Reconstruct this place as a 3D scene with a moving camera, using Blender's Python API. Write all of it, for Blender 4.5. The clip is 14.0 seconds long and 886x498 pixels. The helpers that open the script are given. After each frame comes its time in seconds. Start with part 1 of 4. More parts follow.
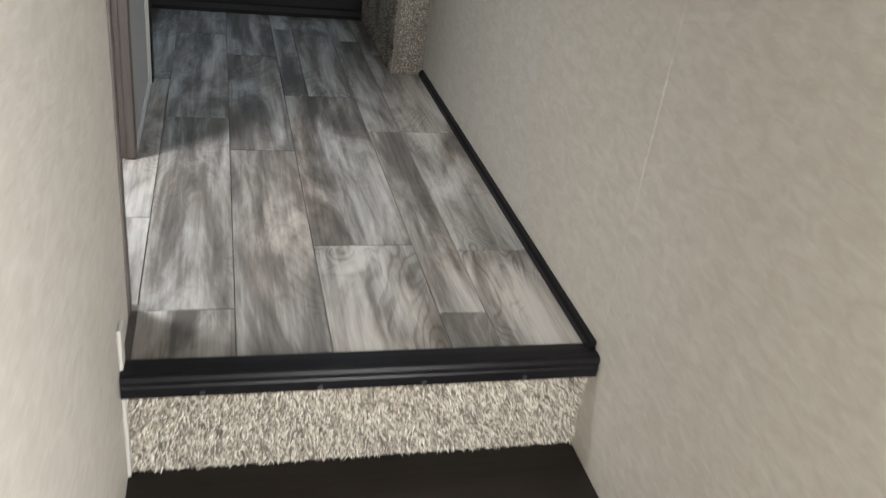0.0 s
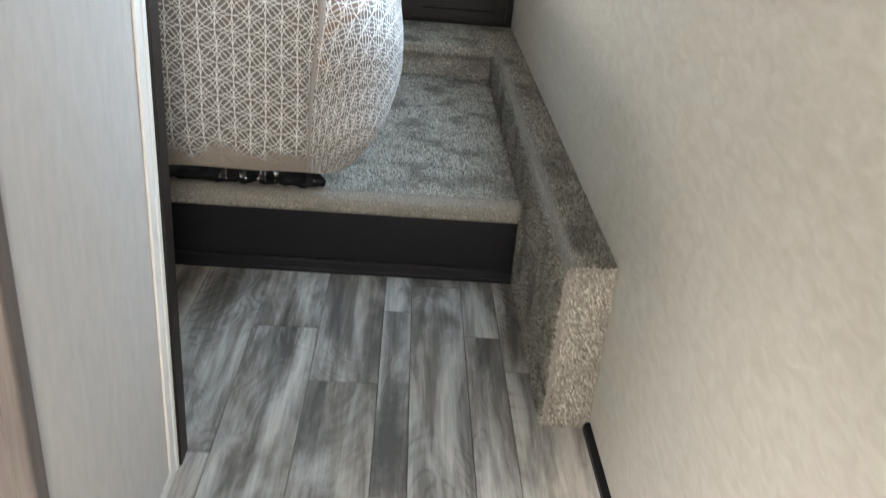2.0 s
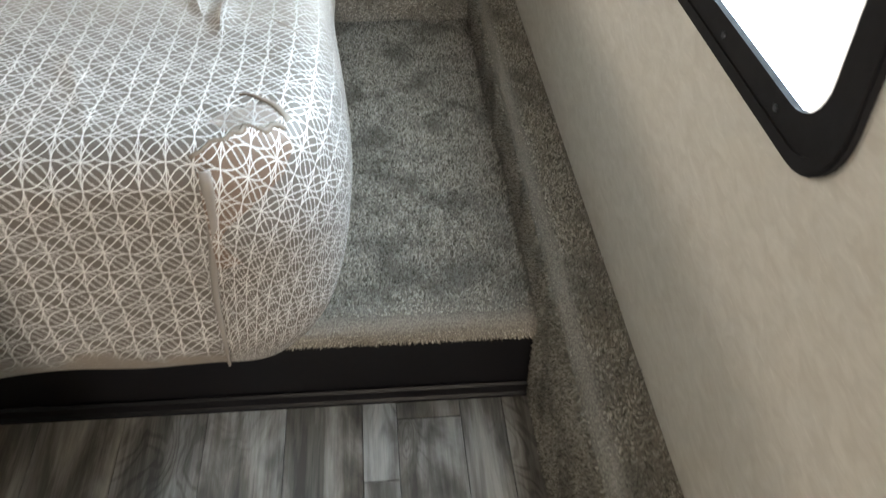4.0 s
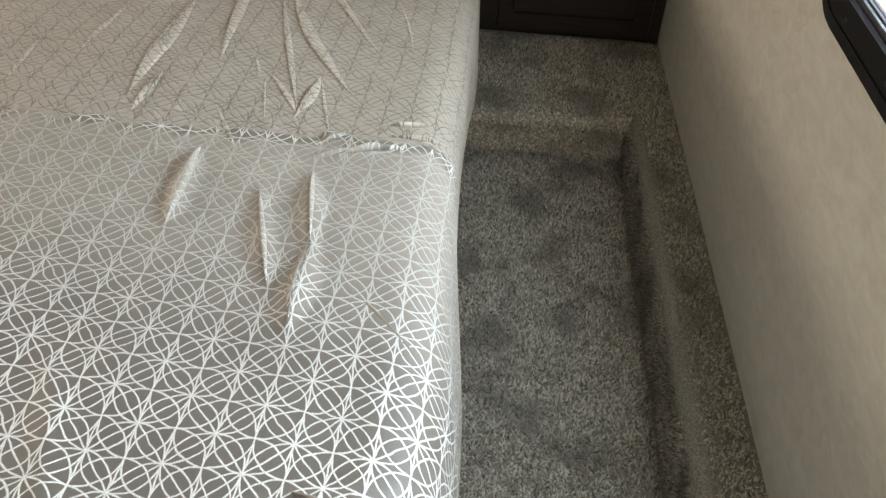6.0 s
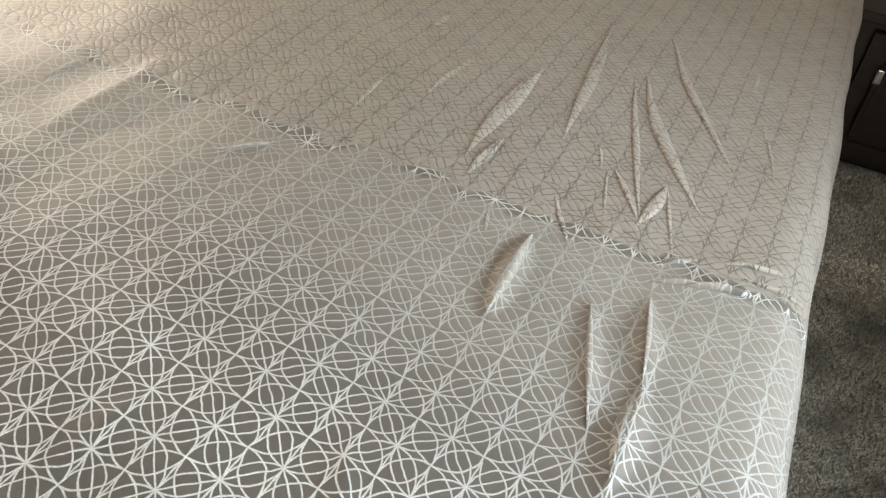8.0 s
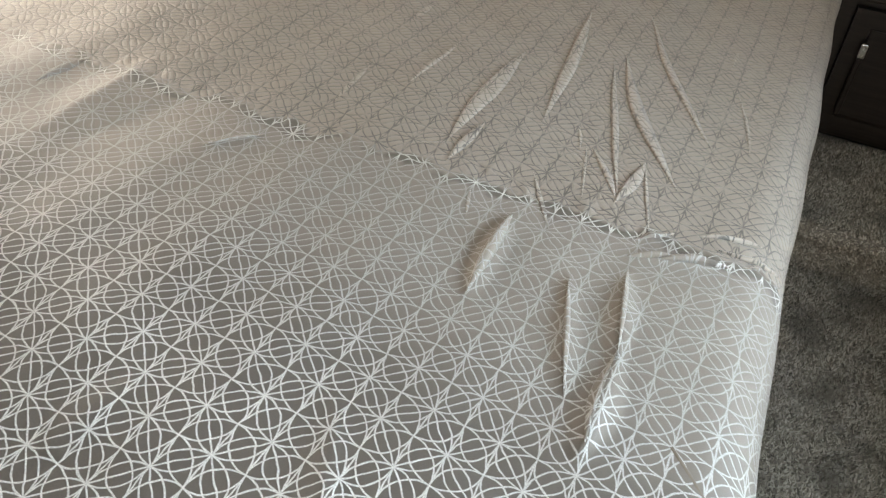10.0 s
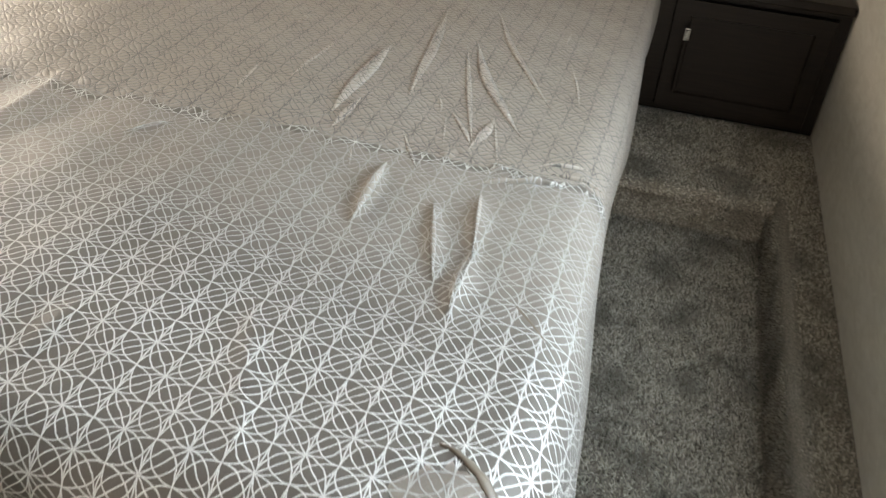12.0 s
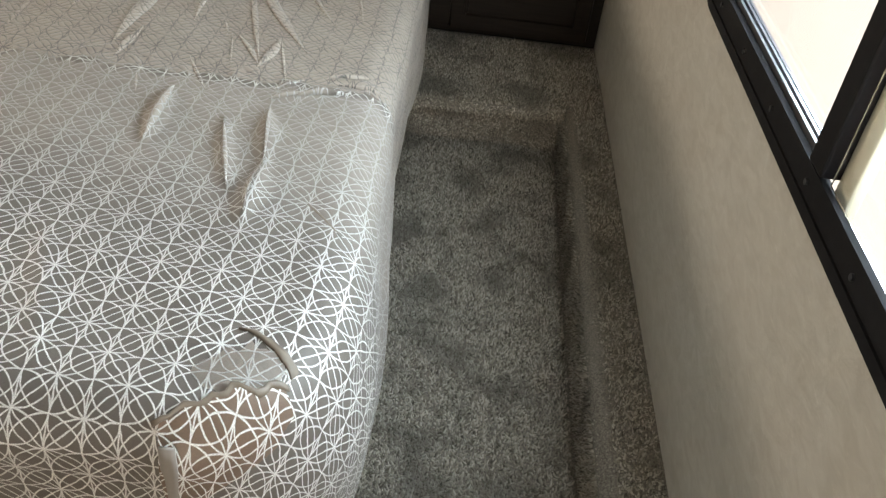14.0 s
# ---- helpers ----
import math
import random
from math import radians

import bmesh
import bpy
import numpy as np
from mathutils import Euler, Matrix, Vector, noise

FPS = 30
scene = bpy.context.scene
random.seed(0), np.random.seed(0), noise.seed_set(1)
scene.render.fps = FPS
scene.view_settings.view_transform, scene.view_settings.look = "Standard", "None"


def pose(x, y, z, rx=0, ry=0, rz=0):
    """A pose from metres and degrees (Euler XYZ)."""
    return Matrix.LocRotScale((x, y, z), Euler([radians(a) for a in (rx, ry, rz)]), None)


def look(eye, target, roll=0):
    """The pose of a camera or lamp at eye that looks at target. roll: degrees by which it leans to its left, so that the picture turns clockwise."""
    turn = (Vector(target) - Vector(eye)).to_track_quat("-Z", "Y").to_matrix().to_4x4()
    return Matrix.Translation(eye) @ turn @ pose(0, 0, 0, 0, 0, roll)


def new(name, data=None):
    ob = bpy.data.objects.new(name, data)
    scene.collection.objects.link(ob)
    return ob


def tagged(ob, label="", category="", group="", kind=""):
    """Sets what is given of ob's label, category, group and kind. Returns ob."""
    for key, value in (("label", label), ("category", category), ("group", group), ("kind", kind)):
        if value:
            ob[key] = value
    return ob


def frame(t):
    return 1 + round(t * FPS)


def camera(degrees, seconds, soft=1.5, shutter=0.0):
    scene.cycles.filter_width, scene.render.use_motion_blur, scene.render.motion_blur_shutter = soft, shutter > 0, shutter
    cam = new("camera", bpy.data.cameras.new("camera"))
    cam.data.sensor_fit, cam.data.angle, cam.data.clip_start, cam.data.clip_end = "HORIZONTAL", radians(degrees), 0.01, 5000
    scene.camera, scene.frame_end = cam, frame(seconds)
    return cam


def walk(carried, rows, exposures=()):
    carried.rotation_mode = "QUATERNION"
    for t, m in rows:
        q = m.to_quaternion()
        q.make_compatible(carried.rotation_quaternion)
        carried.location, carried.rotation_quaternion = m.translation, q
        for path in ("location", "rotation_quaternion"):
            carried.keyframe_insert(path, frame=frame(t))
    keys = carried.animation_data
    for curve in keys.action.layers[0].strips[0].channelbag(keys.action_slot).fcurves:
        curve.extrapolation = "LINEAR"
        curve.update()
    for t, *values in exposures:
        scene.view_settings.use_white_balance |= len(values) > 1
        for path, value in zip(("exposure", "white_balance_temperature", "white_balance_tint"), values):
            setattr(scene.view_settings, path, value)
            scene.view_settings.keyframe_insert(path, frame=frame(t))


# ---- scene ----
cam = camera(55.0, 14.0, soft=1.3, shutter=0.3)

PATH = [
    (0, (-0.612, -1.085, 0.812), (-0.107, 0.596, -0.148), 7.8),
    (0.5, (-0.554, -0.771, 0.832), (-0.07, 0.904, -0.149), 8.5),
    (1, (-0.488, -0.512, 0.832), (-0.175, 1.201, -0.15), 6.3),
    (1.5, (-0.389, -0.208, 0.948), (-0.255, 1.564, 0.03), 6.1),
    (2, (-0.416, 0.022, 1.079), (-0.309, 1.816, 0.203), 5.0),
    (2.2, (-0.428, 0.111, 1.151), (-0.319, 1.864, 0.195), 5.1),
    (4.3, (-0.384, 1.096, 1.374), (-0.224, 2.574, 0.036), 1.4),
    (4.5, (-0.373, 1.195, 1.35), (-0.187, 2.661, 0.002), 2.6),
    (5, (-0.374, 1.436, 1.339), (-0.22, 2.904, -0.011), 5.3),
    (5.5, (-0.438, 1.522, 1.36), (-0.432, 3.01, 0.024), 2.9),
    (6, (-0.446, 1.55, 1.384), (-0.5, 3.059, 0.073), 3.5),
    (6.5, (-0.423, 1.611, 1.357), (-0.428, 3.126, 0.052), 5.2),
    (7, (-0.502, 1.679, 1.361), (-0.642, 3.193, 0.062), 7.6),
    (7.5, (-0.58, 1.67, 1.357), (-0.936, 3.165, 0.077), 8.5),
    (8, (-0.619, 1.648, 1.36), (-1.129, 3.11, 0.094), 8.7),
    (10.5, (-0.576, 1.631, 1.373), (-1.083, 3.08, 0.091), 5.7),
    (11, (-0.573, 1.633, 1.371), (-1.051, 3.096, 0.094), 5.7),
    (11.5, (-0.543, 1.57, 1.399), (-0.992, 3.067, 0.152), 5.7),
    (12, (-0.46, 1.41, 1.405), (-0.822, 2.975, 0.214), 4.7),
    (12.5, (-0.438, 1.303, 1.419), (-0.762, 2.9, 0.259), 3.5),
    (13, (-0.41, 1.308, 1.418), (-0.614, 2.926, 0.261), 4.2),
    (13.5, (-0.375, 1.341, 1.402), (-0.396, 2.919, 0.174), 5.3),
    (14, (-0.385, 1.328, 1.401), (-0.363, 2.888, 0.149), 7.3),
]
walk(cam, [(t, look(eye, target, roll)) for t, eye, target, roll in PATH],
     exposures=((0, -0.34, 6150, 10), (1.0, 0.16, 6300, 10), (1.5, 0.60, 6400, 10), (2.0, 0.88, 6500, 10), (4.5, 0.48, 7400, 12), (5.5, 0.28, 7700, 12),
                (7.0, 0.28, 8050, 12), (8.0, 0.28, 7900, 12), (11.0, 0.12, 7480, 12), (13.0, 0.28, 7850, 12), (14.0, 0.16, 7750, 12)))

# ---- light ----
world = bpy.data.worlds.new("sky")
scene.world = world
world.use_nodes = True
sky = world.node_tree.nodes.new("ShaderNodeTexSky")
sky.sky_type, sky.sun_disc = "NISHITA", False
sky.sun_elevation, sky.sun_rotation = radians(60), radians(-5)
world.node_tree.links.new(sky.outputs[0], world.node_tree.nodes["Background"].inputs[0])
world.node_tree.nodes["Background"].inputs[1].default_value = 0.15


def lamp(name, kind, energy, m, size=0.0, size_y=0.0, color=(1, 1, 1)):
    data = bpy.data.lights.new(name, kind)
    data.energy, data.color = energy, color
    if kind == "AREA":
        data.shape, data.size, data.size_y = "RECTANGLE", size, size_y
    ob = new(name, data)
    ob.matrix_world = m
    return ob


sun = lamp("sun", "SUN", 5.0, look((-0.6, 7, 12), (0, 0, 0)), color=(1, 0.95, 0.88))
sun.data.angle = radians(0.5)
# daylight at the east window, the bathroom lamp, and three added fill lights
lamp("window_daylight", "AREA", 17, look((0.10, 2.10, 1.24), (-1.5, 2.15, 0.75)), 0.9, 0.5, (0.60, 0.80, 1.0))
bath = lamp("bathroom_ceiling_lamp", "AREA", 18, look((-1.20, 0.43, 1.985), (-1.20, 0.43, 0.0)), 0.24, 0.24, (1.0, 0.98, 0.95))
bath.data.spread = radians(90)
# added fill from the west; its window is assumed and out of view
lamp("west_window_daylight", "AREA", 15, look((-2.80, 3.42, 1.36), (-0.4, 2.5, 0.6)), 0.85, 0.55, (1.0, 0.92, 0.82))
# added fill on the steps and left wall, through an assumed doorway
lamp("entry_daylight", "AREA", 84, look((0.06, -1.95, 0.30), (-0.9, -0.2, 0.0)), 0.75, 1.2, (1.0, 0.97, 0.92))
# added fill on the riser and hall walls, from an assumed window behind
lamp("living_daylight", "AREA", 64, look((-1.75, -4.38, 0.75), (-0.7, 0.0, -0.1)), 1.0, 1.1, (1.0, 0.93, 0.85))

# ---- materials ----


class Nodes:
    """A small builder for node materials."""

    def __init__(self, name):
        self.mat = bpy.data.materials.new(name)
        self.mat.use_nodes = True
        self.tree = self.mat.node_tree
        self.out = self.tree.nodes["Principled BSDF"]

    def add(self, kind, **values):
        n = self.tree.nodes.new(kind)
        for k, v in values.items():
            setattr(n, k, v)
        return n

    def link(self, a, b):
        self.tree.links.new(a, b)

    def put(self, socket, value):
        if isinstance(value, bpy.types.NodeSocket):
            self.link(value, socket)
        else:
            socket.default_value = value

    def math(self, op, a, b=0.0, c=None):
        n = self.add("ShaderNodeMath", operation=op)
        self.put(n.inputs[0], a)
        self.put(n.inputs[1], b)
        if c is not None:
            self.put(n.inputs[2], c)
        return n.outputs[0]

    def coords(self, kind="Object", scale=(1, 1, 1), turn=0.0):
        tc = self.add("ShaderNodeTexCoord")
        mp = self.add("ShaderNodeMapping")
        mp.inputs["Scale"].default_value = scale
        mp.inputs["Rotation"].default_value = (0, 0, turn)
        self.link(tc.outputs[kind], mp.inputs[0])
        return mp.outputs[0]

    def noise(self, vec, scale, detail=4, rough=0.5, distort=0.0):
        n = self.add("ShaderNodeTexNoise")
        self.link(vec, n.inputs["Vector"])
        for k, v in (("Scale", scale), ("Detail", detail), ("Roughness", rough), ("Distortion", distort)):
            n.inputs[k].default_value = v
        return n.outputs["Fac"]

    def ramp(self, fac, *stops):
        n = self.add("ShaderNodeValToRGB")
        e = n.color_ramp.elements
        while len(e) < len(stops):
            e.new(0.5)
        for el, (p, c) in zip(e, stops):
            el.position = p
            el.color = (*c, 1) if not isinstance(c, (int, float)) else (c, c, c, 1)
        self.put(n.inputs[0], fac)
        return n.outputs[0]

    def mix(self, fac, a, b, mode="MIX"):
        n = self.add("ShaderNodeMix", data_type="RGBA", blend_type=mode)
        self.put(n.inputs[0], fac)
        for s, v in ((n.inputs[6], a), (n.inputs[7], b)):
            if isinstance(v, tuple):
                v = (*v, 1) if len(v) == 3 else v
            self.put(s, v)
        return n.outputs[2]

    def bump(self, height, strength, distance=0.002, normal=None):
        n = self.add("ShaderNodeBump")
        n.inputs["Strength"].default_value = strength
        n.inputs["Distance"].default_value = distance
        self.link(height, n.inputs["Height"])
        if normal is not None:
            self.link(normal, n.inputs["Normal"])
        return n.outputs[0]

    def set(self, **values):
        for k, v in values.items():
            key = k.replace("_", " ")
            if isinstance(v, tuple) and len(v) == 3:
                v = (*v, 1)
            self.put(self.out.inputs[key], v)
        return self.mat


def wallpaper():
    n = Nodes("cream wallpaper")
    v = n.coords()
    blot = n.noise(n.coords(scale=(1, 0.45, 1)), 52, 6, 0.62, 0.8)
    broad = n.noise(v, 5, 3)
    c = n.mix(n.ramp(blot, (0.36, 0.0), (0.66, 1.0)), (0.54, 0.505, 0.445), (0.645, 0.615, 0.555))
    c = n.mix(n.math("MULTIPLY", broad, 0.4), c, (0.555, 0.515, 0.445))
    dash = n.noise(n.coords(scale=(1, 0.30, 1.3)), 120, 3, 0.6)
    c = n.mix(n.ramp(dash, (0.60, 0.0), (0.74, 0.45)), c, (0.74, 0.71, 0.64))
    h = n.math("ADD", blot, n.math("MULTIPLY", dash, 0.6))
    return n.set(Base_Color=c, Roughness=0.55, Normal=n.bump(h, 0.5, 0.0022))


def panel_paint():
    n = Nodes("grey textured panel")
    streak = n.noise(n.coords(scale=(1, 1, 0.3)), 60, 4, 0.6)
    c = n.mix(n.ramp(streak, (0.3, 0.0), (0.75, 1.0)), (0.36, 0.337, 0.31), (0.42, 0.397, 0.37))
    return n.set(Base_Color=c, Roughness=0.5, Normal=n.bump(streak, 0.25, 0.001))


def white_paint(name="white paint", c=(0.72, 0.70, 0.66)):
    n = Nodes(name)
    f = n.noise(n.coords(), 40, 3)
    return n.set(Base_Color=n.mix(f, c, tuple(x * 0.9 for x in c)), Roughness=0.5)


def dark_wood():
    n = Nodes("grey-brown stained wood")
    g = n.noise(n.coords(scale=(1, 1, 0.06)), 120, 5, 0.6, 0.8)
    b = n.noise(n.coords(scale=(1, 1, 0.25)), 12, 3)
    c = n.mix(n.ramp(g, (0.3, 0.0), (0.75, 1.0)), (0.070, 0.056, 0.050), (0.140, 0.120, 0.108))
    c = n.mix(n.math("MULTIPLY", b, 0.5), c, (0.10, 0.08, 0.07))
    return n.set(Base_Color=c, Roughness=0.45, Normal=n.bump(g, 0.2, 0.0006))


def espresso_wood(name="espresso wood", gloss=0.14):
    n = Nodes(name)
    g = n.noise(n.coords(scale=(0.08, 1, 1)), 120, 5, 0.6, 0.5)
    c = n.mix(n.ramp(g, (0.3, 0.0), (0.75, 1.0)), (0.009, 0.0065, 0.0055), (0.019, 0.014, 0.011))
    return n.set(Base_Color=c, Roughness=0.42, Specular_IOR_Level=gloss, Normal=n.bump(g, 0.1, 0.0004))


def black_trim(name="black trim", rough=0.4):
    n = Nodes(name)
    f = n.noise(n.coords(), 70, 4)
    return n.set(Base_Color=n.mix(f, (0.005, 0.005, 0.007), (0.011, 0.010, 0.011)), Specular_IOR_Level=0.2, Roughness=n.math("ADD", n.math("MULTIPLY", f, 0.2), rough - 0.1))


def metal(name, c, rough):
    n = Nodes(name)
    f = n.noise(n.coords(), 200, 2)
    return n.set(Base_Color=c, Metallic=1.0, Roughness=n.math("ADD", n.math("MULTIPLY", f, 0.1), rough))


def plank_vinyl():
    """Weathered grey wood-print vinyl; every plank has its own stretch of grain."""
    n = Nodes("weathered grey plank vinyl")
    tc, info = n.add("ShaderNodeTexCoord"), n.add("ShaderNodeObjectInfo")
    off = n.add("ShaderNodeCombineXYZ")
    n.link(n.math("MULTIPLY", info.outputs["Random"], 37.0), off.inputs[0])
    n.link(n.math("MULTIPLY", info.outputs["Random"], 91.0), off.inputs[1])
    ob = n.add("ShaderNodeVectorMath", operation="ADD")
    n.link(tc.outputs["Object"], ob.inputs[0])
    n.link(off.outputs[0], ob.inputs[1])

    def stretched(sx, sy):
        m = n.add("ShaderNodeMapping")
        m.inputs["Scale"].default_value = (sx, sy, 1)
        n.link(ob.outputs[0], m.inputs[0])
        return m.outputs[0]

    patch = n.noise(stretched(1, 0.20), 11, 6, 0.60, 0.8)
    streak = n.noise(stretched(1, 0.07), 34, 4, 0.6, 0.5)
    contour = n.math("SINE", n.math("MULTIPLY", n.noise(stretched(1, 0.36), 5.5, 2, 0.45, 1.4), 105.0))
    curl = n.math("MULTIPLY", n.ramp(info.outputs["Random"], (0.35, 0.35), (0.75, 1.0)), n.math("MULTIPLY", n.ramp(contour, (0.15, 0.0), (1.0, 1.0)), n.ramp(n.noise(stretched(1, 0.4), 5, 2, 0.5), (0.46, 0.0), (0.58, 1.0))))
    grain = n.noise(stretched(1, 0.035), 170, 5, 0.65)
    tone = n.math("ADD", n.math("MULTIPLY", patch, 1.15), n.math("MULTIPLY", n.math("SUBTRACT", streak, 0.5), 0.55))
    tone = n.math("ADD", tone, n.math("MULTIPLY", n.math("SUBTRACT", info.outputs["Random"], 0.85), 0.14))
    tone = n.math("SUBTRACT", tone, n.math("MULTIPLY", curl, 0.12))
    tone = n.math("ADD", tone, n.math("MULTIPLY", n.math("SUBTRACT", grain, 0.5), 0.16))
    c = n.ramp(tone, (0.27, (0.085, 0.077, 0.068)), (0.42, (0.180, 0.166, 0.150)), (0.54, (0.32, 0.305, 0.284)), (0.72, (0.52, 0.505, 0.478)))
    hue = n.noise(stretched(1, 0.25), 5, 2, 0.5)
    c = n.mix(n.ramp(hue, (0.45, 0.0), (0.65, 0.55)), c, n.mix(1.0, c, (1.0, 0.88, 0.76), "MULTIPLY"))
    c = n.mix(0.45, c, n.ramp(grain, (0.30, 0.70), (0.62, 1.0)), "MULTIPLY")
    rough = n.math("ADD", n.math("MULTIPLY", grain, 0.25), 0.42)
    return n.set(Base_Color=c, Roughness=rough, Normal=n.bump(n.math("SUBTRACT", grain, n.math("MULTIPLY", curl, 0.3)), 0.25, 0.0006))


def carpet_mat(name="grey-brown cut pile carpet", wear=0.6, tone=1.0):
    n = Nodes(name)
    geo = n.add("ShaderNodeNewGeometry")
    shades = [(p, tuple(min(0.9, q * tone) for q in rgb)) for p, rgb in ((0.0, (0.13, 0.117, 0.096)), (0.26, (0.35, 0.315, 0.262)), (0.66, (0.56, 0.51, 0.435)), (1.0, (0.78, 0.735, 0.645)))]
    c = n.ramp(geo.outputs["Random Per Island"], *shades)
    stain = n.noise(n.coords(), 9, 3, 0.5)
    c = n.mix(n.ramp(stain, (0.47, 0.0), (0.64, wear)), c, (0.11, 0.106, 0.09))
    return n.set(Base_Color=c, Roughness=0.95, Specular_IOR_Level=0.15)


def carpet_backing():
    n = Nodes("carpet backing")
    f = n.noise(n.coords(), 320, 3, 0.7)
    c = n.mix(n.ramp(f, (0.35, 0.0), (0.65, 1.0)), (0.14, 0.125, 0.108), (0.36, 0.33, 0.29))
    return n.set(Base_Color=c, Roughness=0.95, Specular_IOR_Level=0.1, Normal=n.bump(f, 0.6, 0.003))


HEM_V = 0.490  # along the cloth, metres


def quilt_fabric(name="grey satin with stitched rings", base_gain=1.0, tint=(1.0, 1.0, 1.0)):
    """Grey satin with a stitched lattice of stars, petals and ringed crosses; the stitching sinks in beyond the fold
    line, and how light catches thread and cloth on either side is painted in.
    """
    n = Nodes(name)
    uv = n.add("ShaderNodeUVMap")
    sep = n.add("ShaderNodeSeparateXYZ")
    warp = n.add("ShaderNodeTexNoise")
    n.link(uv.outputs[0], warp.inputs["Vector"])
    warp.inputs["Scale"].default_value = 6
    shift = n.add("ShaderNodeVectorMath", operation="MULTIPLY_ADD")
    n.link(warp.outputs["Color"], shift.inputs[0])
    shift.inputs[1].default_value = (0.012, 0.012, 0)
    n.link(uv.outputs[0], shift.inputs[2])
    jitter = n.add("ShaderNodeTexNoise")
    n.link(uv.outputs[0], jitter.inputs["Vector"])
    jitter.inputs["Scale"].default_value = 42
    wobble = n.add("ShaderNodeVectorMath", operation="MULTIPLY_ADD")
    n.link(jitter.outputs["Color"], wobble.inputs[0])
    wobble.inputs[1].default_value = (0.0055, 0.0055, 0)
    n.link(shift.outputs[0], wobble.inputs[2])
    n.link(wobble.outputs[0], sep.inputs[0])
    u, v = sep.outputs[0], sep.outputs[1]
    # two skew axes of the stitched lattice
    def axis(ku, kv, k0):
        return n.math("ADD", n.math("ADD", n.math("MULTIPLY", u, ku), n.math("MULTIPLY", v, kv)), k0)

    a = axis(16.078, 13.827, -11.228)
    b = axis(13.707, -14.431, 43.279)

    def cell(x):
        return n.math("ABSOLUTE", n.math("SUBTRACT", x, n.math("ROUND", x)))

    fa, fb = cell(a), cell(b)
    ga, gb = n.math("SUBTRACT", 0.5, fa), n.math("SUBTRACT", 0.5, fb)

    def ring(x, y):
        r = n.math("SQRT", n.math("ADD", n.math("MULTIPLY", x, x), n.math("MULTIPLY", y, y)))
        return n.math("ABSOLUTE", n.math("SUBTRACT", r, 0.7071))

    slant = n.math("MULTIPLY", cell(n.math("ADD", a, b)), 0.7071)
    lines = [fa, fb, slant, ring(n.math("ADD", fa, 0.5), gb), ring(ga, n.math("ADD", fb, 0.5)), ring(n.math("SUBTRACT", 1.0, fa), fb), ring(fa, n.math("SUBTRACT", 1.0, fb))]
    d = lines[0]
    for other in lines[1:]:
        d = n.math("MINIMUM", d, other)
    thread = n.ramp(d, (0.009, 1.0), (0.023, 0.0))
    thin = n.ramp(d, (0.008, 1.0), (0.024, 0.0))
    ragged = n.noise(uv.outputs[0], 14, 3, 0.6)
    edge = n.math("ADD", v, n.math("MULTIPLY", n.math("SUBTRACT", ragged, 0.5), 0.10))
    # painted light on the threads: strong near, faint far, a bright band between
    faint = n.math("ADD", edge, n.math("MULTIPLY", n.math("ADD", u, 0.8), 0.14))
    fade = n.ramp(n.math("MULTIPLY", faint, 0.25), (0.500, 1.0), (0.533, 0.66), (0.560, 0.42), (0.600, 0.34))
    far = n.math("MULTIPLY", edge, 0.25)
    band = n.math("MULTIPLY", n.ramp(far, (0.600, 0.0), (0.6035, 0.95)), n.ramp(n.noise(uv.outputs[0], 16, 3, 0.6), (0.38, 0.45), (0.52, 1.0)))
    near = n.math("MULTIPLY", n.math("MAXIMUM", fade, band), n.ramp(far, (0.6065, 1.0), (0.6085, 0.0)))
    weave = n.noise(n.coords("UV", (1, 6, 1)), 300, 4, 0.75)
    base = n.mix(weave, tuple(q * base_gain * w for q, w in zip((0.082, 0.068, 0.058), tint)), tuple(q * base_gain * w for q, w in zip((0.165, 0.140, 0.121), tint)))
    # lighter cloth beyond the fold line: satin sheen painted into the colour
    plain = n.mix(weave, tuple(q * base_gain for q in (0.232, 0.193, 0.163)), tuple(q * base_gain for q in (0.402, 0.345, 0.297)))
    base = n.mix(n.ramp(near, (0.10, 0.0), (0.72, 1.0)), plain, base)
    # plain hem along the foot of the front
    hem = n.ramp(n.math("ADD", n.math("SUBTRACT", v, 1.0), n.math("MULTIPLY", ragged, 0.10)), (HEM_V - 0.012, 1.0), (HEM_V + 0.012, 0.0))
    hem = n.math("MULTIPLY", hem, n.ramp(n.math("ADD", u, 1.0), (0.385, 1.0), (0.425, 0.0)))
    base = n.mix(hem, base, (0.225, 0.185, 0.150))
    # threads out of the light painted dark beyond the fold line
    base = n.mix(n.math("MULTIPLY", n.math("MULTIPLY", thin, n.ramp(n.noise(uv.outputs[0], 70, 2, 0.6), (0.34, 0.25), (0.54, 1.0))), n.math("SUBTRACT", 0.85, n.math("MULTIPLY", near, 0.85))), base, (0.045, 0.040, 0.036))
    # threads brightened where light is painted to catch them
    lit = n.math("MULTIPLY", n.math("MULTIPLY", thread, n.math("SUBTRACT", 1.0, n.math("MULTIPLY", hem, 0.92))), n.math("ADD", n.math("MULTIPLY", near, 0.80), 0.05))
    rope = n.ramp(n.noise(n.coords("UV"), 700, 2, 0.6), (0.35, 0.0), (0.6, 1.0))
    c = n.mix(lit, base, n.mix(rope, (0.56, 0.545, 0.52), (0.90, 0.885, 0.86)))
    puff = n.math("MULTIPLY", n.ramp(d, (0.0, 0.0), (0.07, 1.0)), n.math("SUBTRACT", 1.0, near))
